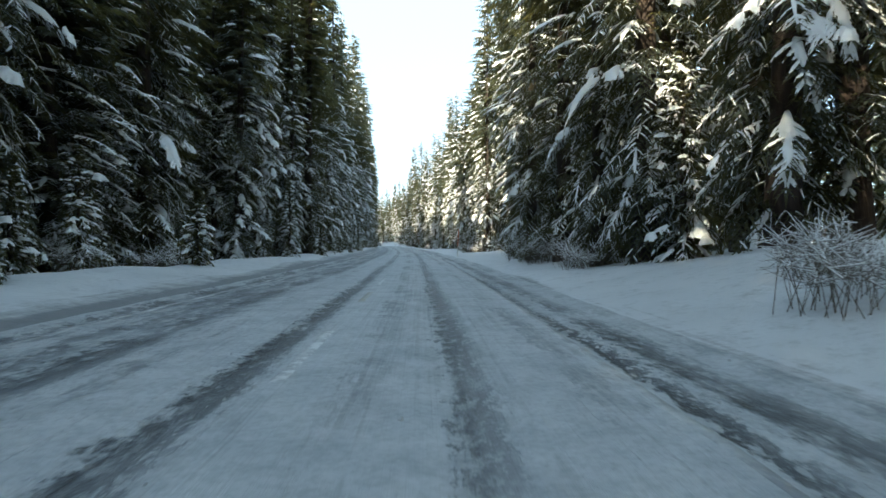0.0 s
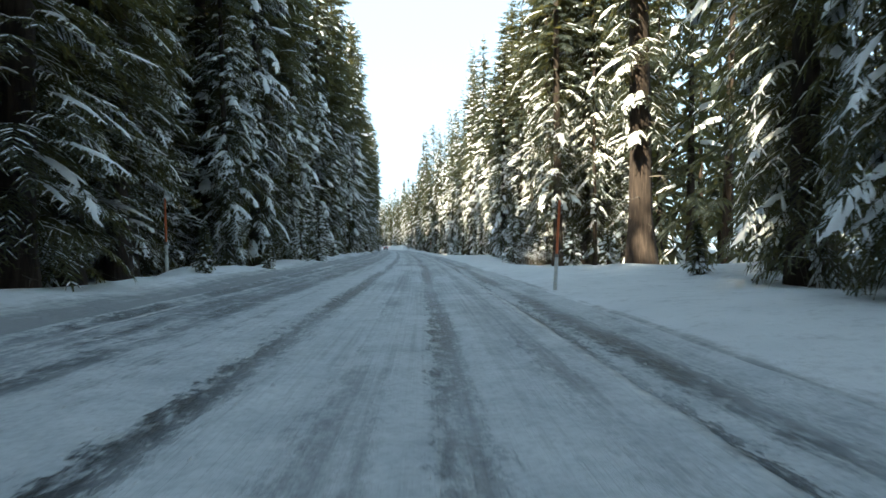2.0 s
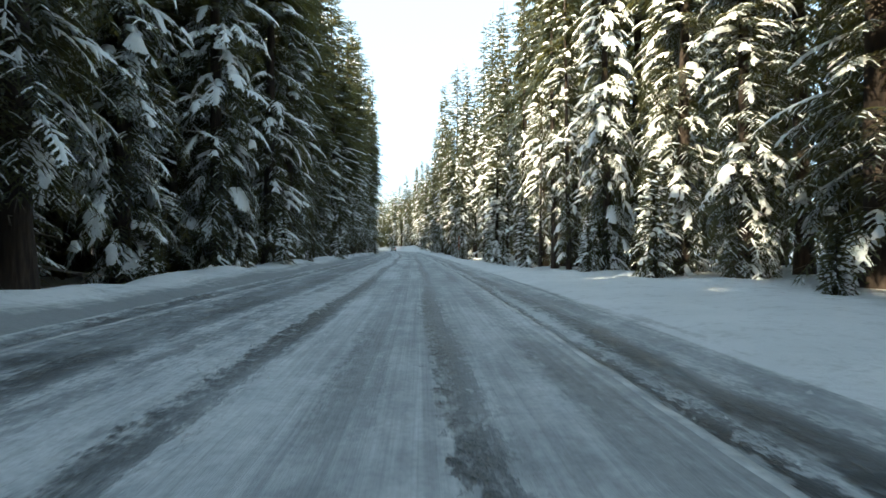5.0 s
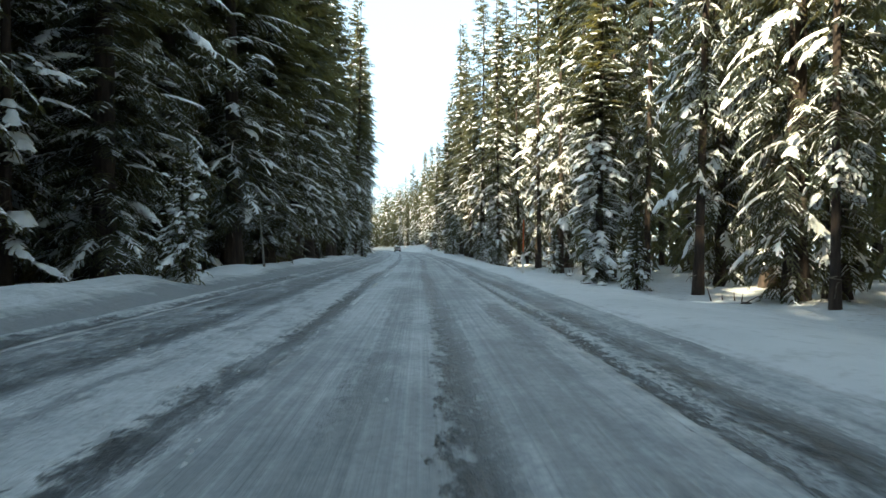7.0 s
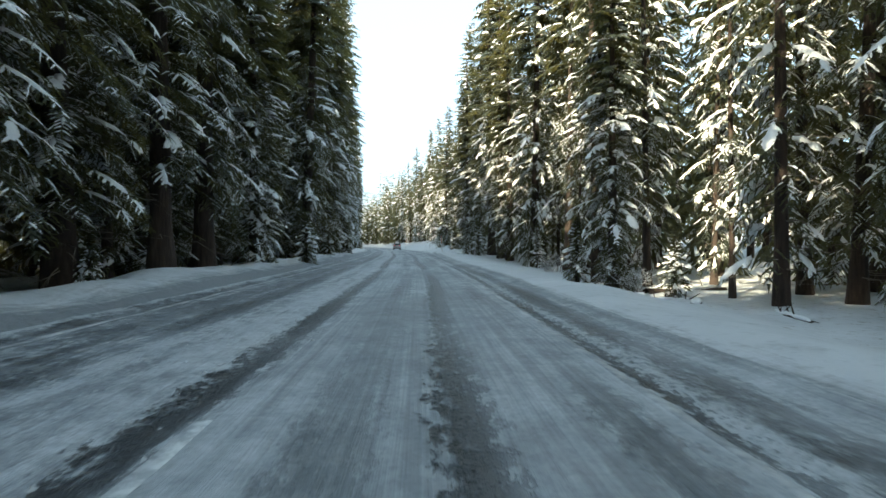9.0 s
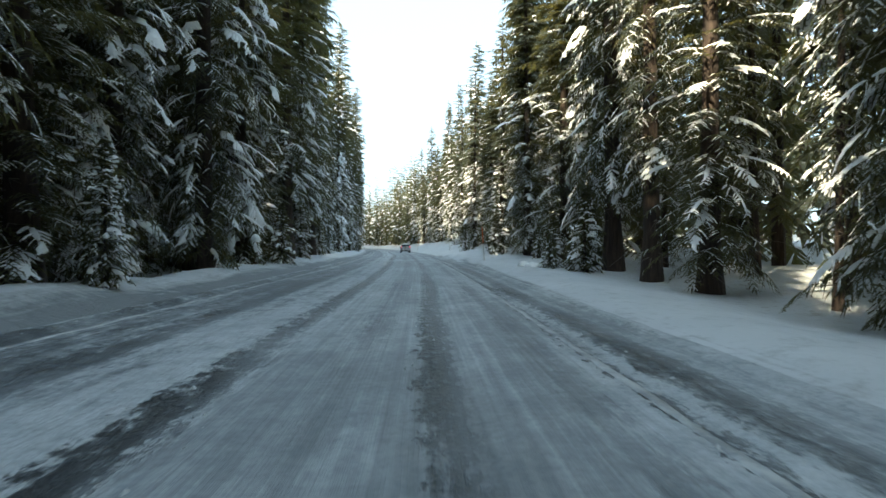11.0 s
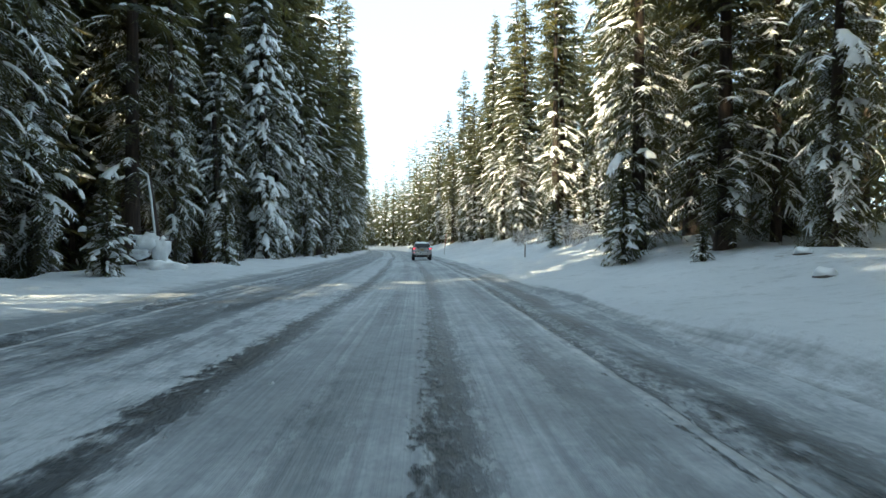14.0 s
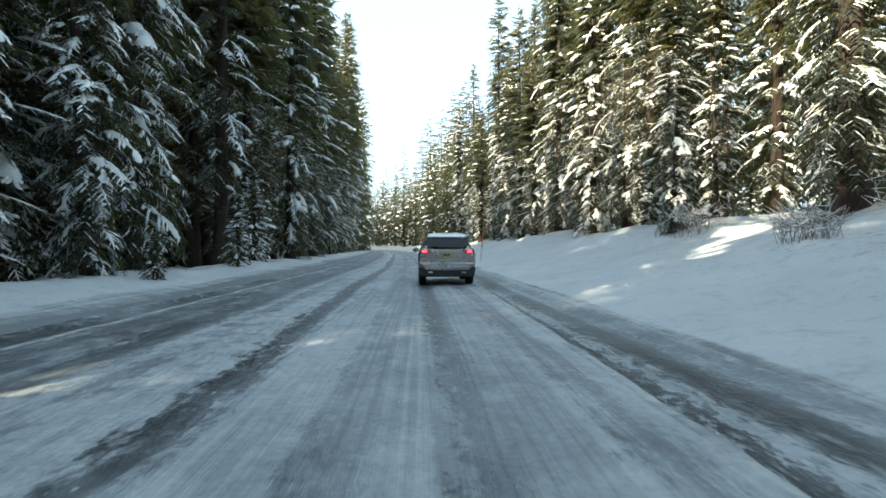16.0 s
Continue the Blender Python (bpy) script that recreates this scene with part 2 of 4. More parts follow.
def verge_material():
    """Ploughed snow: sand and grit where the plough threw it beside the road, clean beyond."""
    m = material("verge_snow", (0.78, 0.82, 0.86), 0.75)
    g = Graph(m)
    sep = g.t.nodes.new("ShaderNodeSeparateXYZ")
    g.t.links.new(g.t.nodes.new("ShaderNodeUVMap").outputs[0], sep.inputs[0])
    w = g.place()
    big, mid, small = g.noise(w, 0.35, 5), g.noise(w, 1.7, 6, 0.7), g.noise(w, 7.0, 6, 0.7)
    run = g.noise(g.place((3.0, 0.12, 1), True), 1.0, 5)
    u = g.math("ADD", sep.outputs[0], g.math("MULTIPLY", g.math("SUBTRACT", run, 0.5), 1.6))
    grit = g.math("MAXIMUM", g.math("SUBTRACT", 1.0, g.math("ABSOLUTE", g.math("DIVIDE", g.math("ADD", u, 5.95), 1.25))), 0.0)
    grit = g.math("MAXIMUM", grit, g.math("MAXIMUM", g.math("SUBTRACT", 1.0, g.math("ABSOLUTE", g.math("DIVIDE", g.math("SUBTRACT", u, 3.1), 0.6))), 0.0))
    grit = g.math("ADD", g.math("MULTIPLY", grit, 1.45), g.math("ADD", g.math("MULTIPLY", g.math("SUBTRACT", mid, 0.5), 1.7), g.math("MULTIPLY", g.math("SUBTRACT", small, 0.5), 1.2)))
    clean = g.mix(g.ramp(big, (0.35, (0, 0, 0)), (0.75, (1, 1, 1))), (0.62, 0.65, 0.685), (0.52, 0.555, 0.59))
    # needles, bark and twigs shed on the snow under the trees
    litter = g.noise(w, 3.2, 7, 0.8)
    under = g.math("GREATER_THAN", g.math("ABSOLUTE", g.math("ADD", sep.outputs[0], 1.2)), 9.5)
    spots = g.math("MULTIPLY", under, g.ramp(litter, (0.56, (0, 0, 0)), (0.66, (0.75, 0.75, 0.75))))
    clean = g.mix(spots, clean, (0.16, 0.13, 0.10))
    g.colour(g.mix(g.ramp(grit, (0.05, (0, 0, 0)), (1.15, (1, 1, 1))), clean, (0.22, 0.24, 0.26)))
    g.bump(g.math("ADD", g.math("MULTIPLY", small, 0.6), g.math("ADD", g.math("MULTIPLY", mid, 1.2), g.math("MULTIPLY", big, 2.5))), 0.7, 0.12)
    return m


VERGE = verge_material()


# ---- building helpers ----
def mesh_from(name, verts, faces, mat, soft=False):
    me = bpy.data.meshes.new(name)
    me.from_pydata([tuple(v) for v in verts], [], faces)
    me.materials.append(mat)
    if soft:
        me.polygons.foreach_set("use_smooth", [True] * len(me.polygons))
    me.update()
    return me


def part(name, data, parent, label=""):
    """Links a mesh as one part under a thing."""
    ob = new(name, data)
    ob.parent = parent
    return tagged(ob, label)


def bm_mesh(name, bm, mat, soft=False):
    me = bpy.data.meshes.new(name)
    bm.to_mesh(me)
    bm.free()
    me.materials.append(mat)
    if soft:
        me.polygons.foreach_set("use_smooth", [True] * len(me.polygons))
    return me


def sheet(name, ss, us, height, mat):
    """A grid over places along and across the road, with uv in metres."""
    s, u = np.meshgrid(np.array(ss, float), np.array(us, float), indexing="ij")
    x, y = along(s, u)
    z = height(s, u)
    n, k = s.shape
    idx = np.arange(n * k).reshape(n, k)
    faces = np.stack([idx[:-1, :-1], idx[:-1, 1:], idx[1:, 1:], idx[1:, :-1]], -1).reshape(-1, 4)
    me = mesh_from(name, np.stack([x, y, z], -1).reshape(-1, 3).tolist(), faces.tolist(), mat, True)
    layer = me.uv_layers.new(name="UVMap")
    loops = np.empty(len(me.loops), np.int32)
    me.loops.foreach_get("vertex_index", loops)
    layer.data.foreach_set("uv", np.stack([u.ravel()[loops], s.ravel()[loops]], -1).ravel().astype(np.float32))
    return new(name, me)


# ---- ground and road ----
across = np.concatenate((np.array([-700, -400, -200, -100, -60, -40]), np.arange(-30, -13, 2.0), np.arange(-13, -4.9, 0.35), np.arange(-4.5, 3.0, 1.5),
                         np.arange(3.1, 16, 0.35), np.arange(17, 30, 2.0), np.array([40, 60, 100, 200, 400, 700])))
lengthwise = np.concatenate((np.array([-200, -150, -100, -60, -40]), np.arange(-30, 420, 0.8), np.arange(425, 700, 8), np.array([750, 850, 1000, 1100])))
ground = tagged(sheet("ground", lengthwise, across, ground_height, VERGE), "deep untracked snow on the verges and forest floor", "ground", kind="structure")


def road_height(s, u):
    rut = 0.0
    for at, wide, deep in ((0.3, 0.3, 0.03), (-1.85, 0.3, 0.035), (2.0, 0.14, 0.04), (-3.85, 0.45, 0.03), (2.75, 0.5, 0.02)):
        rut = rut - deep * np.exp(-((u - at) / wide) ** 2)
    lump = 0.012 * np.sin(3.1 * s + 5 * np.sin(1.7 * u)) * np.sin(4.3 * u + 0.9 * s)
    edge = 0.05 * smooth(2.9, 3.3, u) + 0.08 * smooth(-5.1, -5.5, u)
    return 0.03 + rut + lump + edge


road = tagged(sheet("road", np.concatenate((np.arange(-40, 330, 0.6), np.arange(330, 620, 3.0))), np.arange(-5.5, 3.31, 0.11), road_height, ROAD),
              "two-lane road under packed snow with worn grey wheel tracks", "road", kind="structure")


# ---- trees ----
def stick(verts, faces, a, b, ra, rb, sides=4):
    """A tapering stick between two places."""
    a, b = Vector(a), Vector(b)
    turn = (b - a).to_track_quat("Z", "Y")
    n = len(verts)
    for place, r in ((a, ra), (b, rb)):
        for k in range(sides):
            q = 2 * math.pi * k / sides
            verts.append(place + turn @ Vector((r * math.cos(q), r * math.sin(q), 0)))
    for k in range(sides):
        faces.append((n + k, n + (k + 1) % sides, n + sides + (k + 1) % sides, n + sides + k))


def trunk_mesh(rng, height, girth, rings=9, sides=9):
    verts, faces = [], []
    lean = [(rng.uniform(-1, 1) * 0.01 * height, rng.uniform(-1, 1) * 0.01 * height) for _ in range(2)]
    for i in range(rings):
        w = (i / (rings - 1)) ** 1.4
        r = girth * (1 - 0.96 * w) * (1.0 + 0.45 * math.exp(-w * height / 0.5))
        bx = lean[0][0] * math.sin(w * 2.5) + lean[1][0] * w
        by = lean[0][1] * math.sin(w * 2.5) + lean[1][1] * w
        for k in range(sides):
            q = 2 * math.pi * k / sides
            rr = r * (1 + rng.uniform(-0.07, 0.07))
            verts.append((bx + rr * math.cos(q), by + rr * math.sin(q), w * height - (0.4 if i == 0 else 0)))
        if i:
            n = (i - 1) * sides
            for k in range(sides):
                faces.append((n + k, n + (k + 1) % sides, n + sides + (k + 1) % sides, n + sides + k))
    return mesh_from("trunk", verts, faces, BARK, True)


def dead_branch_mesh(rng, low, high, count, reach, girth):
    """Thin bare limbs on the lower trunk."""
    verts, faces = [], []
    for _ in range(count):
        z, q = rng.uniform(low, high), rng.uniform(0, 2 * math.pi)
        far = reach * rng.uniform(0.4, 1.0)
        d = Vector((math.cos(q), math.sin(q), 0))
        a = d * girth * 0.8 + Vector((0, 0, z))
        b = d * far * 0.55 + Vector((rng.uniform(-.2, .2), rng.uniform(-.2, .2), z + rng.uniform(-0.25, 0.1) * far * 0.5))
        c = d * far + Vector((rng.uniform(-.4, .4), rng.uniform(-.4, .4), z - rng.uniform(0.1, 0.55) * far * 0.7))
        stick(verts, faces, a, b, 0.025, 0.016, 3)
        stick(verts, faces, b, c, 0.016, 0.005, 3)
        e = b + (c - b) * 0.4 + Vector((rng.uniform(-.5, .5), rng.uniform(-.5, .5), rng.uniform(-.5, 0)))
        stick(verts, faces, b, e, 0.010, 0.004, 3)
    return mesh_from("dead_branch", verts, faces, TWIG)


def crown_meshes(rng, height, base, reach, count, load, droop, fine_below=14.0, fat=1.0, pile=1.0, far=False):
    """Feathery sprays on drooping limbs, and the snow draped over them. Limbs below fine_below carry more twigs."""
    nv, nf, sv, sf = [], [], [], []
    golden = 2.399963
    turn = rng.uniform(0, 6.28)
    shift = rng.uniform(0, 90)
    up = np.array([0.0, 0.0, 1.0])
    tall = height > 12

    def drape(line, across_way, half, thick, lumpy):
        """A tongue of snow lying along a line of places."""
        c, last = len(sv), len(line) - 1
        for k, p in enumerate(line):
            f = k / last
            w = half * (0.35 + 0.75 * math.sin(math.pi * (0.15 + 0.72 * f))) * rng.uniform(1 - lumpy, 1 + lumpy)
            if k == last:
                w *= 0.4
            t = thick * rng.uniform(0.7, 1.3) * (0.5 if k in (0, last) else 1.0)
            mid = p + across_way * rng.uniform(-0.25, 0.25) * half
            sv.extend((mid - across_way * w - up * (0.55 * w + 0.015), mid - across_way * w * 0.5 + up * t * 0.8, mid + across_way * w * 0.5 + up * t, mid + across_way * w - up * (0.55 * w + 0.015)))
            if k:
                q = c + 4 * (k - 1)
                sf.extend(((q, q + 1, q + 5, q + 4), (q + 1, q + 2, q + 6, q + 5), (q + 2, q + 3, q + 7, q + 6)))
        sf.extend(((c, c + 3, c + 2, c + 1), (c + 4 * last, c + 4 * last + 1, c + 4 * last + 2, c + 4 * last + 3)))

    for i in range(count):
        w = (i + rng.random()) / count
        w = 1 - (1 - w) ** 0.6 if tall and not far else w
        if tall and not far and i % 3 == 0:
            w = 0.4 + 0.59 * rng.random()
        z0 = base + (height * 0.985 - base) * w
        turn += golden + rng.uniform(-0.5, 0.5)
        d = np.array([math.cos(turn), math.sin(turn), 0.0])
        lump = noise.noise((d[0] * 1.3 + shift, d[1] * 1.3, z0 * 0.42))
        shape = (1.08 * (1 - w) ** 0.47 * (0.66 + 0.34 * min(1, w / 0.25)) if tall else (1 - w) ** 0.7 * (0.75 + 0.25 * min(1, w / 0.2))) + 0.03
        long = reach * shape * (0.95 + 0.55 * lump) * rng.uniform(0.72, 1.15)
        if long < 0.15:
            long = 0.15
        fine = z0 < fine_below and not far
        side = np.array([-d[1], d[0], 0.0])
        sway = rng.uniform(-0.15, 0.15)
        th0 = -0.18 + 0.62 * w + rng.uniform(-0.16, 0.16)
        bend = droop * rng.uniform(0.65, 1.35) * (1 - 0.45 * w)
        if not tall:
            bend *= 0.7
        n = max(3, int(long / (0.23 if fine else 0.42))) if not far else 3
        step = long / n
        p = np.array([0.0, 0.0, z0])
        points, ways = [p], []
        for k in range(n):
            th = th0 - bend * (k + 0.5) / n
            way = (d + side * sway * k / n) * math.cos(th) + up * math.sin(th)
            p = p + way * step
            points.append(p)
            ways.append(way)
        snowy = rng.random() < load * (0.70 if fine else 0.5) * (1.0 + 1.5 * noise.noise((d[0] + shift + 40, d[1], z0 * 0.3))) and long > 0.3
        heavy = (rng.uniform(1.3, 2.0) if rng.random() < 0.22 else rng.uniform(0.5, 1.15)) * pile
        widest = min(0.95, 0.14 + 0.33 * long) * fat * (1.0 if fine else 1.3)
        for k in range(n):
            f = (k + 0.5) / n
            if f < 0.16 and long > 1.2:
                continue
            a, b, ahead = points[k], points[k + 1], ways[k]
            mid = (a + b) / 2
            for sgn in (-1, 1):
                out = widest * (1.0 - 0.72 * f) * min(1.0, 0.45 + f * 2) * rng.uniform(0.65, 1.25)
                way = side * sgn * 0.82 + ahead * rng.uniform(0.35, 0.85)
                sag = rng.uniform(0.25, 0.7)

                def along_twig(g):
                    return mid + way * (out * g) - up * (sag * out * g * g)

                tip = along_twig(1.0)
                if fine:
                    c = len(nv)
                    nv.extend((mid - ahead * 0.045, mid + ahead * 0.045, tip))
                    nf.append((c, c + 1, c + 2))
                    m = 3 if out < 0.4 else 5
                    for j in range(m):
                        g = (j + 0.6) / m
                        foot = along_twig(g)
                        flick = (1 if j % 2 else -1) * rng.uniform(0.5, 1.1)
                        size = (0.11 + 0.17 * out) * rng.uniform(0.7, 1.3) * (1.1 - 0.4 * g)
                        end = foot + (way * 0.75 + ahead * flick - up * rng.uniform(0.1, 0.75)) * size
                        slim = way * (0.028 + 0.11 * size)
                        c = len(nv)
                        nv.extend((foot - slim, foot + slim, end))
                        nf.append((c, c + 1, c + 2))
                else:
                    c = len(nv)
                    wide = step * (0.7 if far else 0.62)
                    bow = along_twig(0.5) + up * 0.03
                    nv.extend((mid - ahead * wide, mid + ahead * wide * 0.4, tip, bow + ahead * wide, mid + ahead * wide * 0.8, bow + way * out * 0.3 + ahead * wide * 1.3 - up * out * rng.uniform(0.2, 0.6)))
                    nf.extend(((c, c + 1, c + 2), (c + 3, c + 4, c + 5)))
                if snowy and fine and f > 0.28 and out > 0.16 and rng.random() < 0.5:
                    # fingers of snow drooping along the side twigs
                    span = rng.uniform(0.6, 1.0)
                    drape([along_twig(g * span) + up * 0.02 for g in (0.08, 0.4, 0.75, 1.0)], ahead, min(0.07, 0.024 + 0.06 * out) * heavy, 0.03 * heavy, 0.45)
                elif fine and out > 0.14 and rng.random() < 0.22:
                    # a thread of snow left on a bare-looking twig
                    drape([along_twig(g) + up * 0.012 for g in (0.1, 0.5, 0.95)], ahead, rng.uniform(0.014, 0.026), 0.015, 0.3)
            if k % 2 == 0 and not far:
                # twigs hanging under the limb
                hang = widest * rng.uniform(0.3, 0.7) * (1 - 0.5 * f)
                end = mid + side * rng.uniform(-0.5, 0.5) * hang + ahead * 0.3 * hang - up * hang
                c = len(nv)
                nv.extend((a, a + ahead * min(step, 0.16), end))
                nf.append((c, c + 1, c + 2))
        c = len(nv)
        nv.extend((points[-1] - side * 0.05, points[-1] + side * 0.05, points[-1] + ways[-1] * 0.3 * widest - up * 0.1))
        nf.append((c, c + 1, c + 2))
        if snowy:
            f0 = rng.uniform(0.18, 0.5)
            while f0 < 0.88:
                f1 = min(1.0, f0 + rng.uniform(0.25, 0.6))
                m = (4 if fine else 3) + (1 if long > 2 and fine else 0)
                line = []
                for k in range(m):
                    at = (f0 + (f1 - f0) * k / (m - 1)) * n
                    j = min(n - 1, int(at))
                    line.append(points[j] + (points[j + 1] - points[j]) * (at - j) + up * 0.03)
                half = min(0.13, 0.035 + 0.045 * long) * heavy * rng.uniform(0.5, 1.25) * (1.0 if fine else 1.35) * (1.6 if far else 1.0)
                drape(line, side, half, half * rng.uniform(0.4, 0.85), 0.4)
                f0 = f1 + rng.uniform(0.03, 0.2)
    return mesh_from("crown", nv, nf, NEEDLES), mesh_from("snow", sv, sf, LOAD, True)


def build_tree(name, seed, label, group, height, girth, base, reach, count, load, droop, bare=0, fine=14.0, pile=1.0):
    rng = random.Random(seed)
    root = tagged(new(name), label, "tree", group)
    part("trunk", trunk_mesh(rng, height, girth), root)
    crown, snow = crown_meshes(rng, height, base, reach, count, load, droop, fine, 1.0, pile)
    tagged(part("crown", crown, root), kind="stuff")
    tagged(part("snow", snow, root, "white snow lying on the limbs"), kind="stuff")
    if bare:
        tagged(part("dead_wood", dead_branch_mesh(rng, 0.8, base + 3, bare, reach * 0.7, girth), root, "bare grey dead limbs"), kind="stuff")
    return root


OLD = build_tree("old_conifer", 90, "massive old conifer with a thick reddish-brown bare trunk", "forest conifers", 46, 0.62, 6.5, 3.4, 260, 0.4, 0.9, 24, 14.0, 1.0)
FULL = [build_tree("fir_tree", 10 + k, "tall dark green fir with drooping limbs, snow-laden", "roadside firs", h, g, b, r, c, l * 1.15, d * 1.15, bare, 19.0, p)
        for k, (h, g, b, r, c, l, bare, d, p) in enumerate(((46, 0.40, 1.0, 3.7, 480, 0.42, 0, 1.0, 1.0), (40, 0.36, 0.7, 3.3, 460, 0.62, 0, 1.2, 1.15), (48, 0.48, 2.4, 3.9, 480, 0.30, 16, 0.8, 0.9),
                                                            (37, 0.30, 0.8, 2.9, 450, 0.72, 0, 1.25, 1.2), (44, 0.42, 3.6, 3.6, 460, 0.34, 20, 0.9, 0.95), (34, 0.26, 0.5, 2.5, 440, 0.55, 0, 1.3, 1.0)))]
TALL = [build_tree("conifer", 30 + k, "tall conifer with a long bare brown trunk and a snowy crown", "forest conifers", h, g, b, r, c, l, 1.1, bare, 16.0, 1.1)
        for k, (h, g, b, r, c, l, bare) in enumerate(((44, 0.38, 5.0, 3.1, 280, 0.5, 26), (39, 0.30, 2.2, 2.7, 270, 0.6, 14), (36, 0.20, 4.2, 2.2, 240, 0.6, 26), (42, 0.44, 1.8, 3.2, 280, 0.45, 12),
                                                      (31, 0.17, 1.4, 2.0, 230, 0.65, 12), (27, 0.13, 3.4, 1.7, 190, 0.65, 18)))]
LADEN = (FULL[1], FULL[3], FULL[5])
HIGH = (FULL[2], FULL[4], FULL[4], TALL[0])
OPEN = (TALL[0], TALL[2], TALL[2], TALL[5], TALL[5], TALL[4])
YOUNG = [build_tree("young_fir", 50 + k, "young fir loaded with white snow", "young firs", h, 0.05 + 0.01 * h, 0.25, r, c, 0.8, 1.0)
         for k, (h, r, c) in enumerate(((2.2, 0.70, 70), (3.4, 0.95, 90), (5.0, 1.25, 120), (8.0, 1.7, 170)))]
first_used = set()
# thin spots in the wood where low sunbeams reach the road or the bank: along, across, half width
GLADES = ((274.0, -3.5, 3.0), (299.5, -0.4, 2.7), (240.0, -3.0, 0.9), (59.5, 7.5, 0.4))


def in_glade(s, u):
    x, y = along(s, u)
    for s0, u0, half in GLADES:
        x0, y0 = along(s0, u0)
        dx, dy = x0 - x, y0 - y
        ahead = dx * math.sin(radians(SUN_TRAVEL)) + dy * math.cos(radians(SUN_TRAVEL))
        aside = abs(dx * math.cos(radians(SUN_TRAVEL)) - dy * math.sin(radians(SUN_TRAVEL)))
        if 5 < ahead < 75 and aside < half and u < -6:
            return True
    return False


def plant(kind, s, u, size=1.0, turn=0.0, lean=0.0, label=""):
    """Stands a tree on the ground; the first call moves the built one, later ones copy it."""
    x, y, z = spot(s, u, 0.1)
    wide = max(size, 0.97 if u < 0 else 0.8) if kind.name.startswith(("fir", "conifer", "old")) else size
    m = pose(x, y, z, lean, lean * 0.5, turn) @ Matrix.Diagonal((wide, wide, size, 1))
    if kind.name in first_used:
        ob = copy_thing(kind, m)
    else:
        first_used.add(kind.name)
        ob = kind
        ob.matrix_basis = m
    if label:
        ob["label"] = label
    return ob


rng = random.Random(5)


def right_edge(s):
    return float(np.interp(s, [a for a, _ in RIGHT_EDGE], [b for _, b in RIGHT_EDGE]))


def left_edge(s):
    return float(np.interp(s, [a for a, _ in LEFT_EDGE], [b for _, b in LEFT_EDGE]))


def stature(s, sign):
    """How tall the wood grows, along the road."""
    if sign < 0:
        return float(steps(s, (-40, 0.97), (34, 0.95), (37, 0.92), (46, 0.92), (50, 1.0), (74, 1.02), (92, 0.84), (140, 0.88), (158, 0.80), (180, 0.76), (200, 0.84), (215, 0.88), (240, 0.92), (252, 0.98), (275, 0.98), (400, 0.95)))
    return float(steps(s, (222, 1.0), (242, 0.80), (284, 0.76), (294, 0.62), (316, 0.62), (330, 0.84), (370, 0.84), (400, 0.70), (440, 0.78)))


def forest():
    """Firs along both edges of the clearing, taller conifers behind them."""
    for sign, edge in ((-1, left_edge), (1, right_edge)):
        s = -8.0
        while s < 405:
            open_wood = 150 < s < 214 or 228 < s < 262 if sign < 0 else 122 < s < 226
            kinds = (OPEN if sign > 0 else HIGH) if open_wood and rng.random() < 0.8 else FULL
            if sign < 0 and 6 < s < 36:
                kinds = (FULL[0], FULL[1], FULL[2])
            elif sign < 0 and (s < 118 or 264 < s < 288) and rng.random() < 0.7:
                kinds = LADEN
            elif sign < 0 and not open_wood and rng.random() < 0.7:
                kinds = (FULL[0], FULL[2], FULL[4])
            elif sign > 0 and s < 52:
                kinds = (FULL[0], FULL[0], FULL[2])
            if not (sign > 0 and 57.5 < s < 78) and min((abs(s - a) for a, side in STANDING if side == sign), default=9) > 2.6:
                u = edge(s) + sign * rng.uniform(0.1, 1.9)
                if not in_glade(s, u):
                    plant(rng.choice(kinds), s, u, stature(s, sign) * rng.uniform(0.86, 1.1), rng.uniform(0, 360), rng.uniform(-1, 1))
            s += rng.uniform(2.6, 4.6) if open_wood and sign > 0 else rng.uniform(3.7, 6.0)
        s = -12.0
        while s < 405:
            if sign > 0 and 58 < s < 76:
                s = 76.5
            u = edge(s) + sign * (4.2 + rng.uniform(-1.5, 1.5))
            if not in_glade(s, u):
                plant(rng.choice(TALL if 120 < s < 226 or sign < 0 else (TALL[1], TALL[3], TALL[4])), s, u, stature(s, sign) * rng.uniform(0.8, 1.08), rng.uniform(0, 360), rng.uniform(-1, 1))
            s += 4.8 * rng.uniform(0.7, 1.3)
        s = 22.0
        while sign < 0 and s < 318:
            # shorter growth between the tall trees, added to block the low sun
            u = edge(s) - 3.0 + rng.uniform(-0.9, 0.9)
            if not in_glade(s, u):
                plant(rng.choice((FULL[0], FULL[4], FULL[5], TALL[4])), s, u, rng.uniform(0.48, 0.64), rng.uniform(0, 360))
            s += rng.uniform(2.3, 3.6)
        s = 2.0
        while s < 335:
            u = edge(s) - sign * rng.uniform(-0.4, 1.6)
            plant(rng.choice(YOUNG[:3] if rng.random() < 0.85 else YOUNG), s, u, rng.uniform(0.6, 1.15), rng.uniform(0, 360))
            s += rng.uniform(9, 20) if 122 < s < 226 else rng.uniform(5, 13)


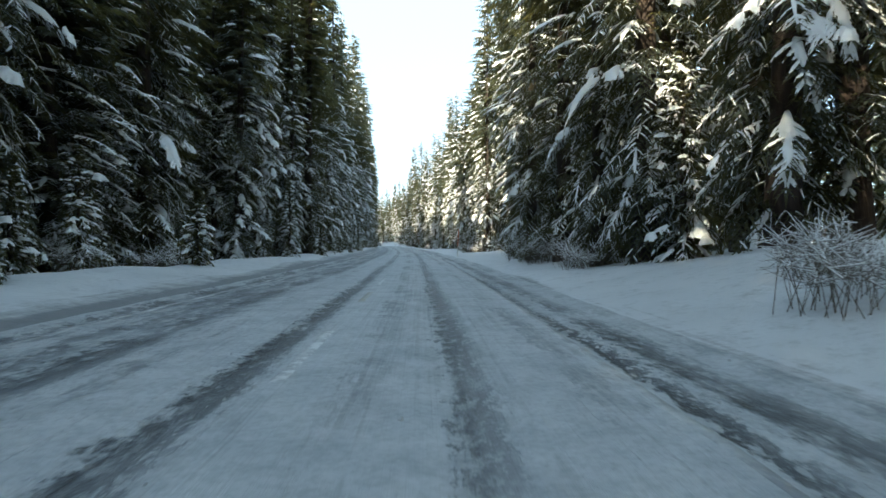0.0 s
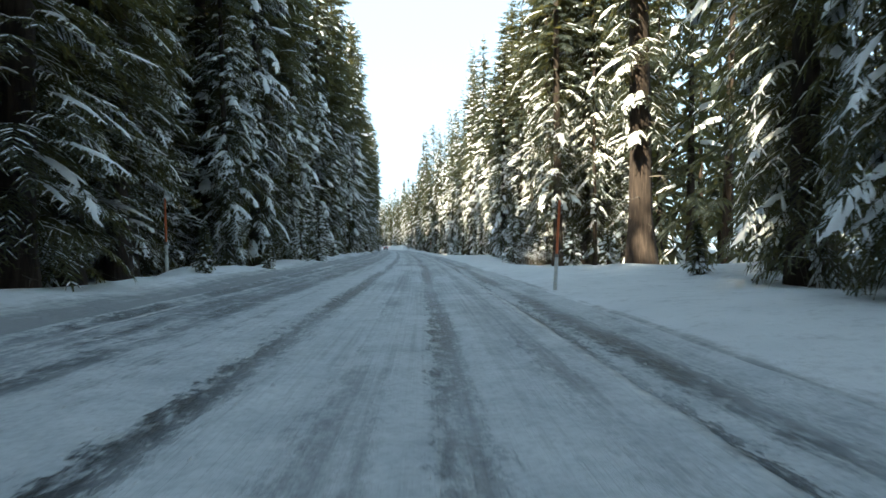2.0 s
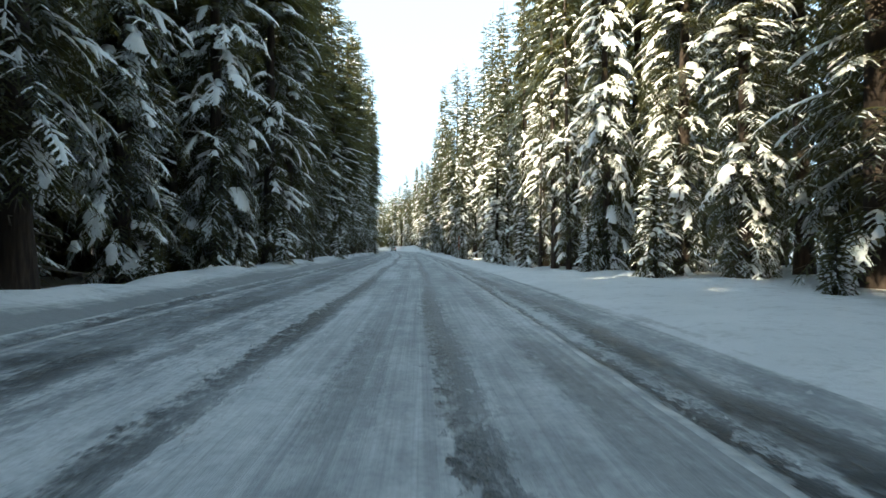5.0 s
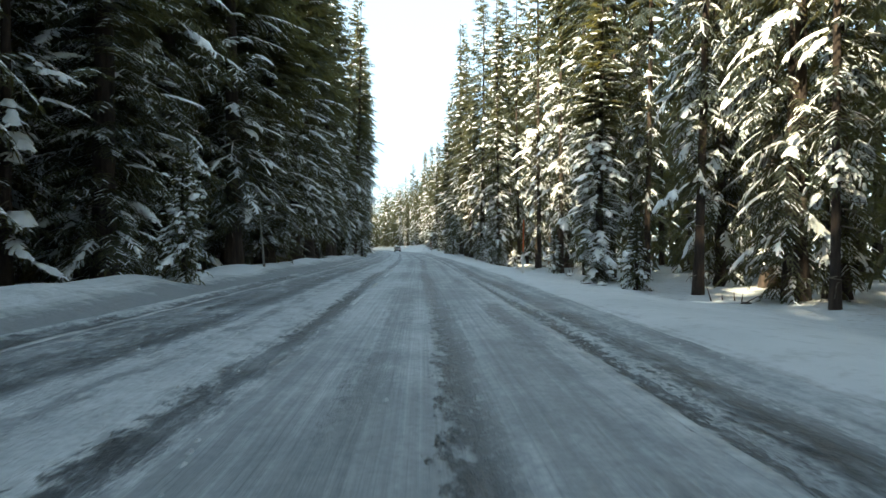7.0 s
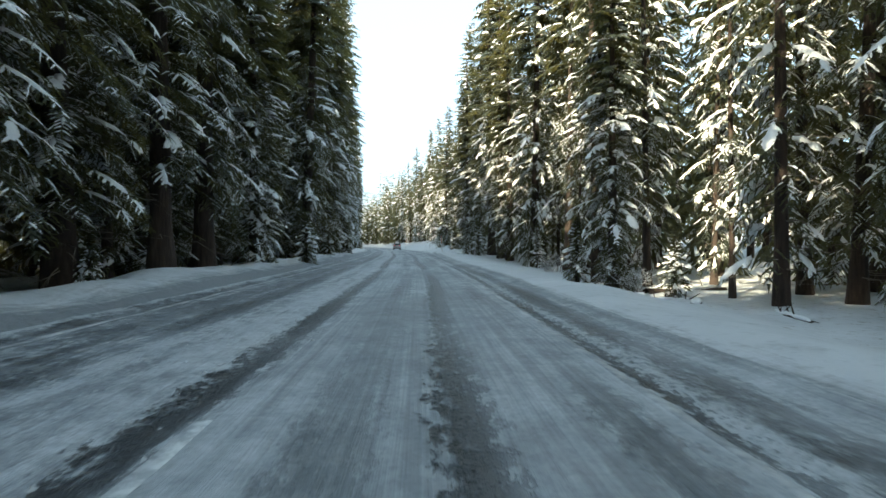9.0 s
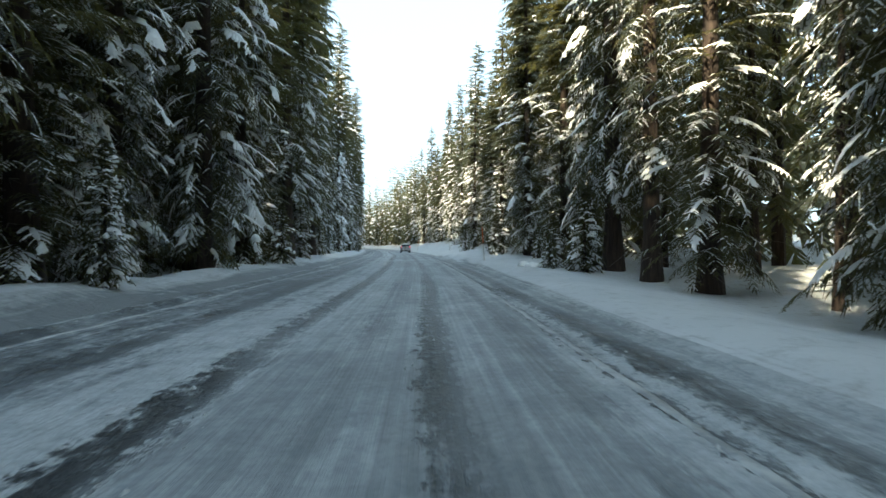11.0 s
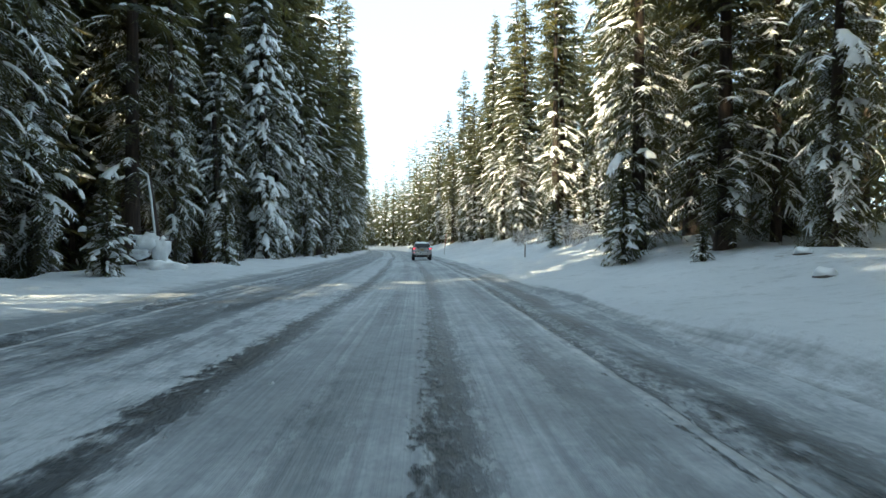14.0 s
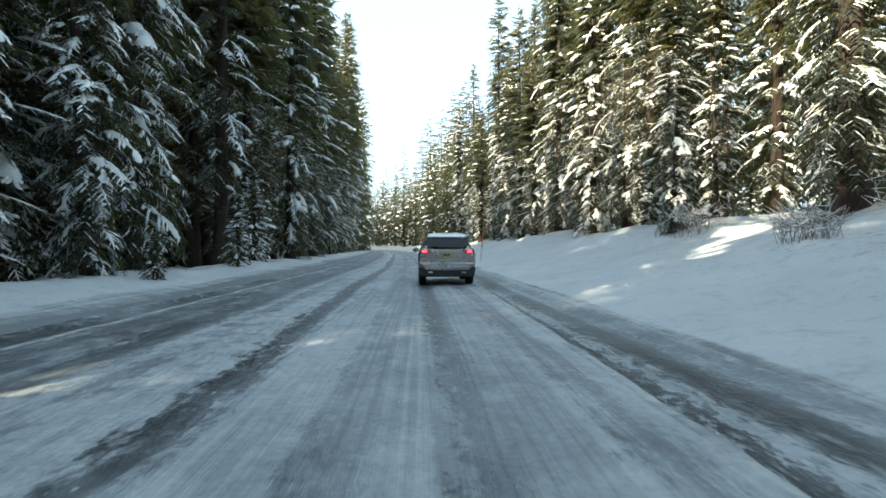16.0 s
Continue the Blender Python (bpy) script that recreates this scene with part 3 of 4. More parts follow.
# trees that stand out, some left ones added for shade: kind, along, across, size
CHOSEN = ((TALL[0], 58, -10.6, 0.85), (TALL[3], 60, -11.3, 0.8), (TALL[0], 80.9, 10.6, 1.0), (OLD, 66.1, 11.1, 1.0), (FULL[0], 85.5, 11.0, 0.9), (FULL[4], 83, 13.5, 0.95), (TALL[2], 196.8, 9.7, 1.0), (TALL[4], 199, 10.6, 1.1), (TALL[0], 198, -11.0, 0.85),
          (TALL[1], 203, -11.2, 0.8), (OLD, 269.4, -11.2, 0.95), (TALL[0], 264.3, -10.6, 1.0), (TALL[0], 273.5, -12.4, 0.95), (TALL[3], 308.9, 12.9, 0.93), (TALL[3], 311.2, 14.2, 0.90), (FULL[5], 286.4, 10.8, 0.70), (FULL[2], 325, 13.5, 0.60), (FULL[5], 317.5, 11.3, 0.62), (FULL[1], 331.9, 12.3, 0.62), (FULL[0], 367, 16.3, 0.74),
          (FULL[1], 304, 20.0, 0.72), (FULL[3], 157, 14.5, 1.0), (FULL[3], 160.3, 9.5, 0.44), (FULL[0], 148.3, 12.4, 0.95), (FULL[1], 191, 8.6, 0.75), (FULL[0], 212.3, 9.7, 0.95), (TALL[3], 262, 12.6, 0.9), (TALL[3], 266.5, 12.9, 0.85), (FULL[0], 46.5, 8.4, 1.0), (FULL[0], 51.5, 9.6, 1.0), (FULL[2], 56, 12.0, 1.0), (FULL[0], 17.5, -13.2, 1.05), (FULL[2], 22.5, -14.5, 1.05), (FULL[0], 27.5, -12.6, 1.05), (FULL[0], 140.5, -10.2, 1.0), (FULL[0], 243, 8.0, 0.72), (FULL[5], 88, -11.2, 0.95), (FULL[5], 286, -12.0, 0.95), (FULL[5], 291.5, -11.4, 0.95), (FULL[3], 298, -10.6, 0.9), (FULL[5], 278, -13.6, 0.9), (TALL[3], 262, -15.5, 1.0), (TALL[3], 270, -15, 1.0), (TALL[1], 276, -16, 1.1), (TALL[3], 281, -16.5, 1.0), (TALL[0], 287, -14.5, 1.0), (TALL[3], 266, -19, 1.0), (TALL[3], 275, -20, 1.0), (FULL[1], 100, 9.5, 1.0),
          (TALL[0], 283.5, -12.8, 0.85), (TALL[0], 323, -10.2, 0.95), (TALL[3], 316.5, -11.8, 0.95), (FULL[0], 101, -9.2, 0.9), (FULL[2], 135.5, -9.4, 1.0), (FULL[0], 128, -8.9, 0.88))
STANDING = [(s, 1 if u > 0 else -1) for _, s, u, _ in CHOSEN]
for kind, s, u, size in CHOSEN:
    plant(kind, s, u, size, rng.uniform(0, 360))
for kind, s, u, size in ((YOUNG[2], 87.5, 8.4, 1.0), (YOUNG[2], 88.9, 9.3, 1.0), (YOUNG[1], 83, 9.6, 1.0), (YOUNG[3], 282.6, 13.2, 1.1), (YOUNG[3], 278.4, 14.2, 1.5), (YOUNG[1], 251.5, 6.9, 1.05), (YOUNG[3], 263.4, 9.9, 1.1), (YOUNG[2], 20, -11.4, 0.9), (YOUNG[1], 17, -11.6, 1.1), (YOUNG[1], 8, -12, 1.0),
                         (YOUNG[0], 227.7, 5.9, 0.75), (YOUNG[0], 226.8, 6.6, 0.9), (YOUNG[1], 231.5, 7.0, 0.8), (YOUNG[2], 252, 7.2, 1.0), (YOUNG[1], 296, 9.4, 0.9), (YOUNG[0], 299, 10.2, 1.1), (YOUNG[1], 300, 11.5, 1.0)):
    plant(kind, s, u, size, rng.uniform(0, 360))
forest()


def far_woods():
    """Everything behind the counted trees, joined."""
    r = random.Random(8)
    kinds = []
    for k in range(4):
        h = (44, 38, 47, 34)[k]
        q = random.Random(70 + k)
        kinds.append((trunk_mesh(q, h, 0.24, 3, 5), *crown_meshes(q, h, (1.5, 0.8, 2.2, 0.6)[k], (4.0, 3.6, 4.2, 3.3)[k], 86, 0.6, 0.9, 0.0, 1.5, 1.25, True)))
    arrays = []
    for trio in kinds:
        row = []
        for me in trio:
            v = np.empty(len(me.vertices) * 3)
            me.vertices.foreach_get("co", v)
            row.append((v.reshape(-1, 3), [tuple(p.vertices) for p in me.polygons]))
        arrays.append(row)
    sums = [([], []) for _ in range(3)]

    def put(s, u, size, snowy=True):
        if in_glade(s, u):
            return
        x, y, z = spot(s, u, 0.2)
        q = r.uniform(0, 6.28)
        wide = max(size, 0.95) if s > 230 else size
        c, n = math.cos(q) * wide, math.sin(q) * wide
        for (v, f), (vs, fs) in zip(r.choice(arrays), sums if snowy else sums[:2]):
            off = sum(len(a) for a in vs)
            vs.append(v @ np.array([[c, n, 0], [-n, c, 0], [0, 0, size]]) + (x, y, z))
            fs.extend([tuple(i + off for i in face) for face in f])

    for sign, edge in ((-1, left_edge), (1, right_edge)):
        for row, gap, a in ((8, 3.8, -60), (12.5, 4.5, -70), (17, 5.5, -70), (24, 7, -70)) if sign < 0 else ((8.5, 6, -40), (13.5, 7, -40), (21, 8, -40), (32, 10, -40)):
            s = a
            while s < 345:
                if row > 11 and sign > 0 and 62 < s < 76:
                    s += 3
                    continue
                put(s, edge(s) + sign * (row + r.uniform(-2, 2)), r.uniform(0.8, 1.05) * (stature(s, sign) ** (0.8 if row < 10 else 0.4) if sign < 0 else stature(s, sign)), row < 12)
                s += gap * r.uniform(0.7, 1.3)
        if sign < 0:
            # extra rows, mostly unseen, added to shade the right-hand trees early on
            for row, gap in ((5.5, 3.0), (9.5, 3.2)):
                s = -45.0
                while s < 27:
                    put(s, edge(s) - row + r.uniform(-1, 1), r.uniform(0.85, 1.05))
                    s += gap
            # shorter rows behind the tall trees, added to keep sunlight off the road
            for row, gap, size in ((6.5, 2.2, 0.62), (10.5, 2.2, 0.68)):
                s = -30.0
                while s < 318:
                    put(s, edge(s) - row + r.uniform(-1, 1), size * r.uniform(0.85, 1.15))
                    s += gap * r.uniform(0.8, 1.2)
        for row in (0.5, 6, 13, 22):
            s = 405.0 if row < 8 else 345.0
            while s < 640:
                put(s, edge(s) + sign * (row + r.uniform(-1.5, 1.5)), r.uniform(0.8, 1.1) * stature(s, sign))
                s += r.uniform(4.5, 8)
            # rows behind the starting point, never in view, there only for their shade
            s = -14.0
            while s > -70 and row < 12:
                put(s, edge(s) + sign * (row + r.uniform(-1, 1)), r.uniform(0.8, 1.1))
                s -= r.uniform(5, 8)
    # the forest goes on away from the road
    for sign, edge in ((-1, left_edge), (1, right_edge)):
        for row in (44, 57, 73, 95):
            s = -60.0
            while s < 420:
                put(s, edge(s) + sign * (row + r.uniform(-5, 5)), r.uniform(0.75, 1.0), row < 60)
                s += r.uniform(11, 17)
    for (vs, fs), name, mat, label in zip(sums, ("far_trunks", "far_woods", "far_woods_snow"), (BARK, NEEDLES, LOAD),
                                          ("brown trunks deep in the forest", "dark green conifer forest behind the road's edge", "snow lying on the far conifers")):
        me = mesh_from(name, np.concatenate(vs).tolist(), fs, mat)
        tagged(new(name, me), label, "forest", kind="stuff")
    for trio in kinds:
        for me in trio:
            bpy.data.meshes.remove(me)


far_woods()


# ---- roadside things ----
def painted(name, colour, rough=0.5):
    m = material(name, colour, rough)
    g = Graph(m)
    wear = g.noise(g.place(), 9.0, 5)
    g.colour(g.ramp(wear, (0.35, colour), (0.75, tuple(v * 0.7 for v in colour))))
    return m


ORANGE = painted("orange_paint", (0.62, 0.15, 0.05))
WHITE = painted("white_paint", (0.72, 0.72, 0.70))
GREYWOOD = painted("grey_post", (0.22, 0.20, 0.18), 0.8)


def rod(name, mat, z0, z1, r0, r1, sides=10):
    verts, faces = [], []
    stick(verts, faces, (0, 0, z0), (0, 0, z1), r0, r1, sides)
    faces.append(tuple(range(sides - 1, -1, -1)))
    faces.append(tuple(range(sides, 2 * sides)))
    return mesh_from(name, verts, faces, mat)


def cap_mesh(r):
    bm = bmesh.new()
    bmesh.ops.create_icosphere(bm, subdivisions=2, radius=r, matrix=Matrix.Diagonal((1.3, 1.3, 0.7, 1)))
    return bm_mesh("snow_cap", bm, LOAD, True)


snow_pole = tagged(new("snow_pole"), "tall snow marker pole, orange above and white below", "marker pole", "snow poles")
part("lower_pole", rod("lower_pole", WHITE, -0.4, 0.98, 0.055, 0.055), snow_pole, "white painted lower pole")
part("upper_pole", rod("upper_pole", ORANGE, 0.98, 2.55, 0.04, 0.035), snow_pole, "orange upper pole")
part("band", rod("band", GREYWOOD, 0.93, 1.03, 0.062, 0.062), snow_pole)
snow_pole.matrix_basis = pose(*spot(53.6, 3.75), 0, 3.0, 0)
short_pole = copy_thing(snow_pole, pose(*spot(235.4, 3.86), 0, -4.0, heading(235)))
for child in short_pole.children:
    if child.name.startswith("upper"):
        child.scale.z, child.location.z = 0.62, 0.98 * 0.38
copy_thing(snow_pole, pose(*spot(336, 4.95), 0, 6.0, heading(336)) @ Matrix.Diagonal((0.9, 0.9, 1.15, 1)))

for s, u, lean in ((157, 4.85, 1.0), (58, -8.9, -1.5), (237.2, -8.36, -2.0)):
    copy_thing(snow_pole, pose(*spot(s, u), 0, lean, 30))

grey_stake = tagged(new("leaning_pole"), "thin weathered pole leaning out of the roadside snow", "pole")
part("upper_pole", rod("upper_pole", GREYWOOD, 0.9, 3.0, 0.04, 0.035), grey_stake)
part("lower_pole", rod("lower_pole", GREYWOOD, -0.4, 0.92, 0.055, 0.055), grey_stake)
grey_stake.matrix_basis = pose(*spot(157, -7.3), 0, -5, heading(157))

stake = tagged(new("delineator_post"), "short grey roadside post capped with snow", "post", "roadside posts")
part("post", rod("post", GREYWOOD, -0.4, 1.15, 0.045, 0.04), stake)
part("reflector", rod("reflector", WHITE, 0.85, 1.02, 0.05, 0.05), stake, "faded white reflector")
part("snow_cap", cap_mesh(0.07), stake).location = (0, 0, 1.16)
stake.matrix_basis = pose(*spot(354, -9.3), 2, 0, 0)
for s, u, size in ((329, -9.4, 1.0), (295.5, 7.3, 1.0), (281, 8.2, 0.6), (150.5, -8.3, 0.7)):
    copy_thing(stake, pose(*spot(s, u), 0, 2, 30) @ Matrix.Diagonal((size, size, size, 1)))


def bush(seed, label, count, tall, wide, load):
    """A leafless shrub: forked twigs with snow along some of them."""
    q = random.Random(seed)
    verts, faces, sv, sf = [], [], [], []
    for _ in range(count):
        a = q.uniform(0, 6.28)
        lean = q.uniform(0.2, 1.0) * wide
        h = tall * q.uniform(0.5, 1.0)
        ox, oy = q.uniform(-0.6, 0.6) * wide, q.uniform(-0.6, 0.6) * wide
        base = Vector((ox, oy, -0.1))
        mid = Vector((ox + 0.35 * lean * math.cos(a) + q.uniform(-.1, .1), oy + 0.35 * lean * math.sin(a) + q.uniform(-.1, .1), h * 0.55))
        end = Vector((ox + 0.7 * lean * math.cos(a) + q.uniform(-.3, .3), oy + 0.7 * lean * math.sin(a) + q.uniform(-.3, .3), h * q.uniform(0.4, 1.0)))
        stick(verts, faces, base, mid, 0.008, 0.005, 3)
        stick(verts, faces, mid, end, 0.005, 0.002, 3)
        for _ in range(9):
            f = mid.lerp(end, q.uniform(0, 0.8))
            g = f + Vector((q.uniform(-.4, .4), q.uniform(-.4, .4), q.uniform(-.1, .35)))
            stick(verts, faces, f, g, 0.0035, 0.0015, 3)
            if q.random() < load:
                stick(sv, sf, f + Vector((0, 0, .012)), g + Vector((0, 0, .012)), 0.011, 0.005, 4)
        if q.random() < load:
            stick(sv, sf, mid + Vector((0, 0, .015)), end + Vector((0, 0, .012)), 0.014, 0.006, 4)
    root = tagged(new("bush"), label, "bush", "bare bushes")
    tagged(part("brushwood", mesh_from("brushwood", verts, faces, TWIG), root), kind="stuff")
    if sv:
        tagged(part("snow", mesh_from("snow", sv, sf, LOAD, True), root, "snow along the twigs"), kind="stuff")
    return root


BUSH = [bush(1, "bare brown bush poking out of the snow", 60, 1.2, 1.1, 0.3), bush(2, "leafless bush with snow on its twigs", 60, 2.0, 1.4, 0.34), bush(3, "tangle of bare branches dusted with snow", 95, 3.4, 2.3, 0.14)]
for k, s, u, size in ((0, 7.6, 5.6, 1.0), (0, 9.5, 6.6, 0.9), (2, 84.5, 9.3, 1.0), (2, 87, 9.8, 1.1), (1, 82, 9.0, 1.0), (1, 24, 6.6, 1.0), (1, 29, 6.3, 1.1), (1, 33, 6.8, 0.9),
                      (1, 38, 6.6, 1.0), (1, 43, 7.3, 0.9), (0, 21, 5.8, 0.9), (1, 19.5, -11.2, 0.8), (1, 25, -11, 0.9), (0, 12, -11.4, 1), (1, 292, 9.8, 0.9), (1, 296, 11, 1.0), (1, 303, 10.5, 0.9),
                      (0, 306, 9.5, 1.0), (1, 285, 10.5, 0.9), (1, 315, 11, 0.9), (1, 190, 9.2, 0.7), (1, 205, 9.4, 0.8), (2, 50, 10, 0.8)):
    plant(BUSH[k], s, u, size, rng.uniform(0, 360))


def log_thing(seed, long, r):
    q = random.Random(seed)
    verts, faces = [], []
    stick(verts, faces, (-long / 2, 0, 0), (0, 0.1, 0.04), r, r * 0.85, 9)
    stick(verts, faces, (0, 0.1, 0.04), (long / 2, 0, 0), r * 0.85, r * 0.6, 9)
    for k in range(5):
        x = q.uniform(-0.4, 0.4) * long
        stick(verts, faces, (x, 0, 0), (x + q.uniform(-.3, .3), q.uniform(-.5, .5), q.uniform(0.3, 0.7)), 0.03, 0.008, 4)
    root = tagged(new("fallen_log"), "fallen brown log half buried under snow", "log", "fallen logs")
    part("wood", mesh_from("wood", verts, faces, BARK, True), root)
    bm = bmesh.new()
    bmesh.ops.create_icosphere(bm, subdivisions=3, radius=1, matrix=Matrix.Translation((0, 0.05, r * 0.8)) @ Matrix.Diagonal((long * 0.46, r * 0.8, r * 0.55, 1)))
    for v in bm.verts:
        v.co += Vector((0, 0.3 * r, 0.5 * r)) * noise.noise(v.co * 1.7)
    part("snow", bm_mesh("snow", bm, LOAD, True), root, "ridge of snow along the log")
    return root


def boulder(seed, r):
    """A rock under a cap of snow."""
    bm = bmesh.new()
    bmesh.ops.create_icosphere(bm, subdivisions=3, radius=r, matrix=Matrix.Diagonal((1.25, 1.0, 0.75, 1)))
    for v in bm.verts:
        v.co *= 1 + 0.35 * noise.noise(v.co / r * 0.9 + Vector((seed, 0, 0))) + 0.12 * noise.noise(v.co / r * 2.5)
    root = tagged(new("boulder"), "dark boulder under a thick cap of snow", "rock", "boulders")
    part("stone", bm_mesh("stone", bm, STONE, True), root)
    bm = bmesh.new()
    bmesh.ops.create_icosphere(bm, subdivisions=3, radius=r, matrix=Matrix.Translation((0.1 * r, 0, r * 0.42)) @ Matrix.Diagonal((1.3, 1.08, 0.62, 1)))
    for v in bm.verts:
        v.co *= 1 + 0.35 * noise.noise(v.co / r * 1.3 + Vector((seed, 5, 0)))
    part("snow_cap", bm_mesh("snow_cap", bm, LOAD, True), root, "rounded white snow cap")
    return root


STONE = painted("dark_stone", (0.11, 0.10, 0.09), 0.9)
ROCKS = [boulder(1, 0.34), boulder(2, 0.22)]
for k, s, u, size in ((0, 229.6, 5.4, 0.8), (0, 228.7, 6.1, 1.0), (1, 228.1, 5.3, 1.1), (0, 231.1, 6.2, 0.9), (1, 231.9, 5.5, 1.2), (0, 267.8, 10.8, 0.55), (1, 265.0, 8.9, 0.75), (1, 9.5, 7.6, 1.0), (1, 8.9, 7.2, 0.8)):
    plant(ROCKS[k], s, u, size, 50 * s).matrix_basis.translation.z += 0.02 * size
for k, s, u in ((1, 270, 9.0), (1, 187, 8.3), (1, 184.5, 9.2), (0, 158, 9.0), (1, 267, 7.4)):
    plant(ROCKS[k], s, u, 0.7, 40 * k + s).matrix_basis.translation.z += 0.08


def snag():
    """A snapped, leaning trunk shrouded in snow at its foot."""
    q = random.Random(12)
    verts, faces, sv, sf = [], [], [], []
    bends = ((0.35, 0, -0.2), (0.25, 0, 1.1), (0.05, 0.05, 2.6), (-0.1, 0.05, 3.7), (-0.5, 0.05, 4.0))
    for k in range(4):
        a, b = Vector(bends[k]), Vector(bends[k + 1])
        stick(verts, faces, a, b, 0.16 - 0.035 * k, 0.125 - 0.035 * k, 9)
        off = Vector((-0.03, -0.06, 0.03))
        if k:
            stick(sv, sf, a + off, b + off, 0.09 - 0.015 * k, 0.07 - 0.015 * k, 7)
    for k in range(6):
        z = q.uniform(0.7, 2.4)
        stick(verts, faces, (0.2, 0, z), (0.2 + q.choice((-1, 1)) * q.uniform(0.4, 0.9), q.uniform(-.4, .4), z + q.uniform(-0.4, 0.2)), 0.03, 0.008, 5)
    root = tagged(new("broken_trunk"), "snapped leaning trunk with thick snow heaped at its foot", "dead tree")
    part("wood", mesh_from("wood", verts, faces, BARK, True), root)
    tagged(part("snow_strip", mesh_from("snow_strip", sv, sf, LOAD, True), root, "snow plastered along the trunk"), kind="stuff")
    for at, size in (((-0.1, -0.1, 1.05), (0.46, 0.38, 0.40)), ((0.4, 0.0, 0.65), (0.3, 0.3, 0.65)), ((0.35, 0.0, 0.05), (0.95, 0.6, 0.30)), ((-0.6, 0, 1.25), (0.40, 0.16, 0.10)), ((-0.3, -0.2, 0.6), (0.35, 0.3, 0.22))):
        bm = bmesh.new()
        bmesh.ops.create_icosphere(bm, subdivisions=3, radius=1)
        for v in bm.verts:
            v.co *= 1 + 0.5 * noise.noise(v.co * 1.6 + Vector(at) * 3) + 0.22 * noise.noise(v.co * 4 + Vector(at))
            v.co = Vector((at[0] + v.co.x * size[0], at[1] + v.co.y * size[1], at[2] + v.co.z * size[2]))
        part("snow_mound", bm_mesh("snow_mound", bm, LOAD, True), root, "rounded mound of white snow")
    return root


snag().matrix_basis = pose(*spot(280.6, -10.7), 0, 0, heading(284))


def stump():
    """A short broken stem leaning over in the snow."""
    bm = bmesh.new()
    bmesh.ops.create_cone(bm, cap_ends=True, segments=12, radius1=0.2, radius2=0.13, depth=1.7, matrix=Matrix.Translation((0, 0, 0.5)))
    bmesh.ops.subdivide_edges(bm, edges=bm.edges[:], cuts=2, use_grid_fill=True)
    for v in bm.verts:
        v.co += Vector((0.05, 0.05, 0.12 if v.co.z > 1.2 else 0)) * noise.noise(v.co * 5)
    root = tagged(new("tree_stump"), "grey broken stem leaning out of the snow bank", "stump")
    part("wood", bm_mesh("wood", bm, GREYWOOD, True), root)
    part("snow_cap", cap_mesh(0.13), root, "white snow cap").location = (0, 0, 1.36)
    return root


stump().matrix_basis = pose(*spot(277.5, 11.0), 0, -24, heading(277))


LOGS = [log_thing(1, 4.5, 0.2), log_thing(2, 3.0, 0.14)]
for k, s, u, turn in ((0, 190, 11.5, 20), (1, 181, 10.2, 75), (0, 206, 11.3, 100), (1, 186, 8.6, 15), (1, 160, 9.4, 40), (0, 170, 10.6, 70), (1, 148, 9.6, 20), (0, 263, -13, 75), (1, 268, -12, 50)):
    plant(LOGS[k], s, u, 1.0, turn + heading(s))


# ---- broken snow crust on the road ----
def crust():
    """Small lumps of dirty snow thrown up along the tracks."""
    q = np.random.RandomState(4)
    verts, faces = [], []
    for at, wide, density in ((-1.52, 0.20, 3.0), (-2.15, 0.22, 3.0), (1.88, 0.14, 3.5), (2.2, 0.16, 2.5), (3.15, 0.35, 3.0), (-5.3, 0.35, 3.0), (-0.15, 0.25, 0.8), (-2.8, 0.5, 0.8)):
        for s in np.arange(0, 330, 1 / density):
            if q.rand() < 0.45:
                continue
            u = at + q.randn() * wide * 0.6
            s1 = s + q.rand() * 0.4
            x, y = along(s1, u)
            z = float(road_height(s1, u)) if -5.5 < u < 3.3 else float(ground_height(s1, u))
            r = 0.014 + 0.034 * q.rand() ** 2
            n = len(verts)
            t = q.rand() * 6.28
            for k in range(5):
                a = t + 2 * math.pi * k / 5
                rr = r * (0.7 + 0.6 * q.rand())
                verts.append((x + rr * math.cos(a), y + 1.6 * rr * math.sin(a), z - 0.02))
            verts.append((x + r * 0.2, y, z + r * (0.4 + 0.4 * q.rand())))
            faces.extend([(n + k, n + (k + 1) % 5, n + 5) for k in range(5)])
    return tagged(new("snow_crumbs", mesh_from("snow_crumbs", verts, faces, CRUMB)), "crumbs of dirty snow along the wheel tracks", "snow", kind="stuff")


CRUMB = snow_material("dirty_crumbs", (0.55, 0.58, 0.61), (0.34, 0.36, 0.385))
crust()


# ---- centre line showing through the snow ----
def paint_material(name, colour):
    m = material(name, colour, 0.6)
    g = Graph(m)
    worn = g.noise(g.place(), 5.0, 6, 0.75)
    g.colour(g.mix(g.ramp(worn, (0.42, (0, 0, 0)), (0.58, (1, 1, 1))), colour, (0.34, 0.37, 0.40)))
    return m


YELLOW = paint_material("yellow_line", (0.33, 0.31, 0.24))
LINE_WHITE = paint_material("white_line", (0.62, 0.65, 0.67))


def dash(s0, long, u, mat, label):
    ss, us = np.linspace(s0, s0 + long, 25), np.array([u - 0.09, u - 0.06, u, u + 0.06, u + 0.09])
    ob = sheet("lane_dash", ss, us, lambda s, v: road_height(s, v) + 0.006 - 0.05 * (abs(v - u) > 0.07), mat)
    return tagged(ob, label, "road marking", "lane dashes", "structure")


for s0 in (5.2, 17.6, 142.0, 154.2, 166.5):
    dash(s0, 3.0, -1.3 if s0 < 100 else -1.55, LINE_WHITE, "worn white dash showing through packed snow")
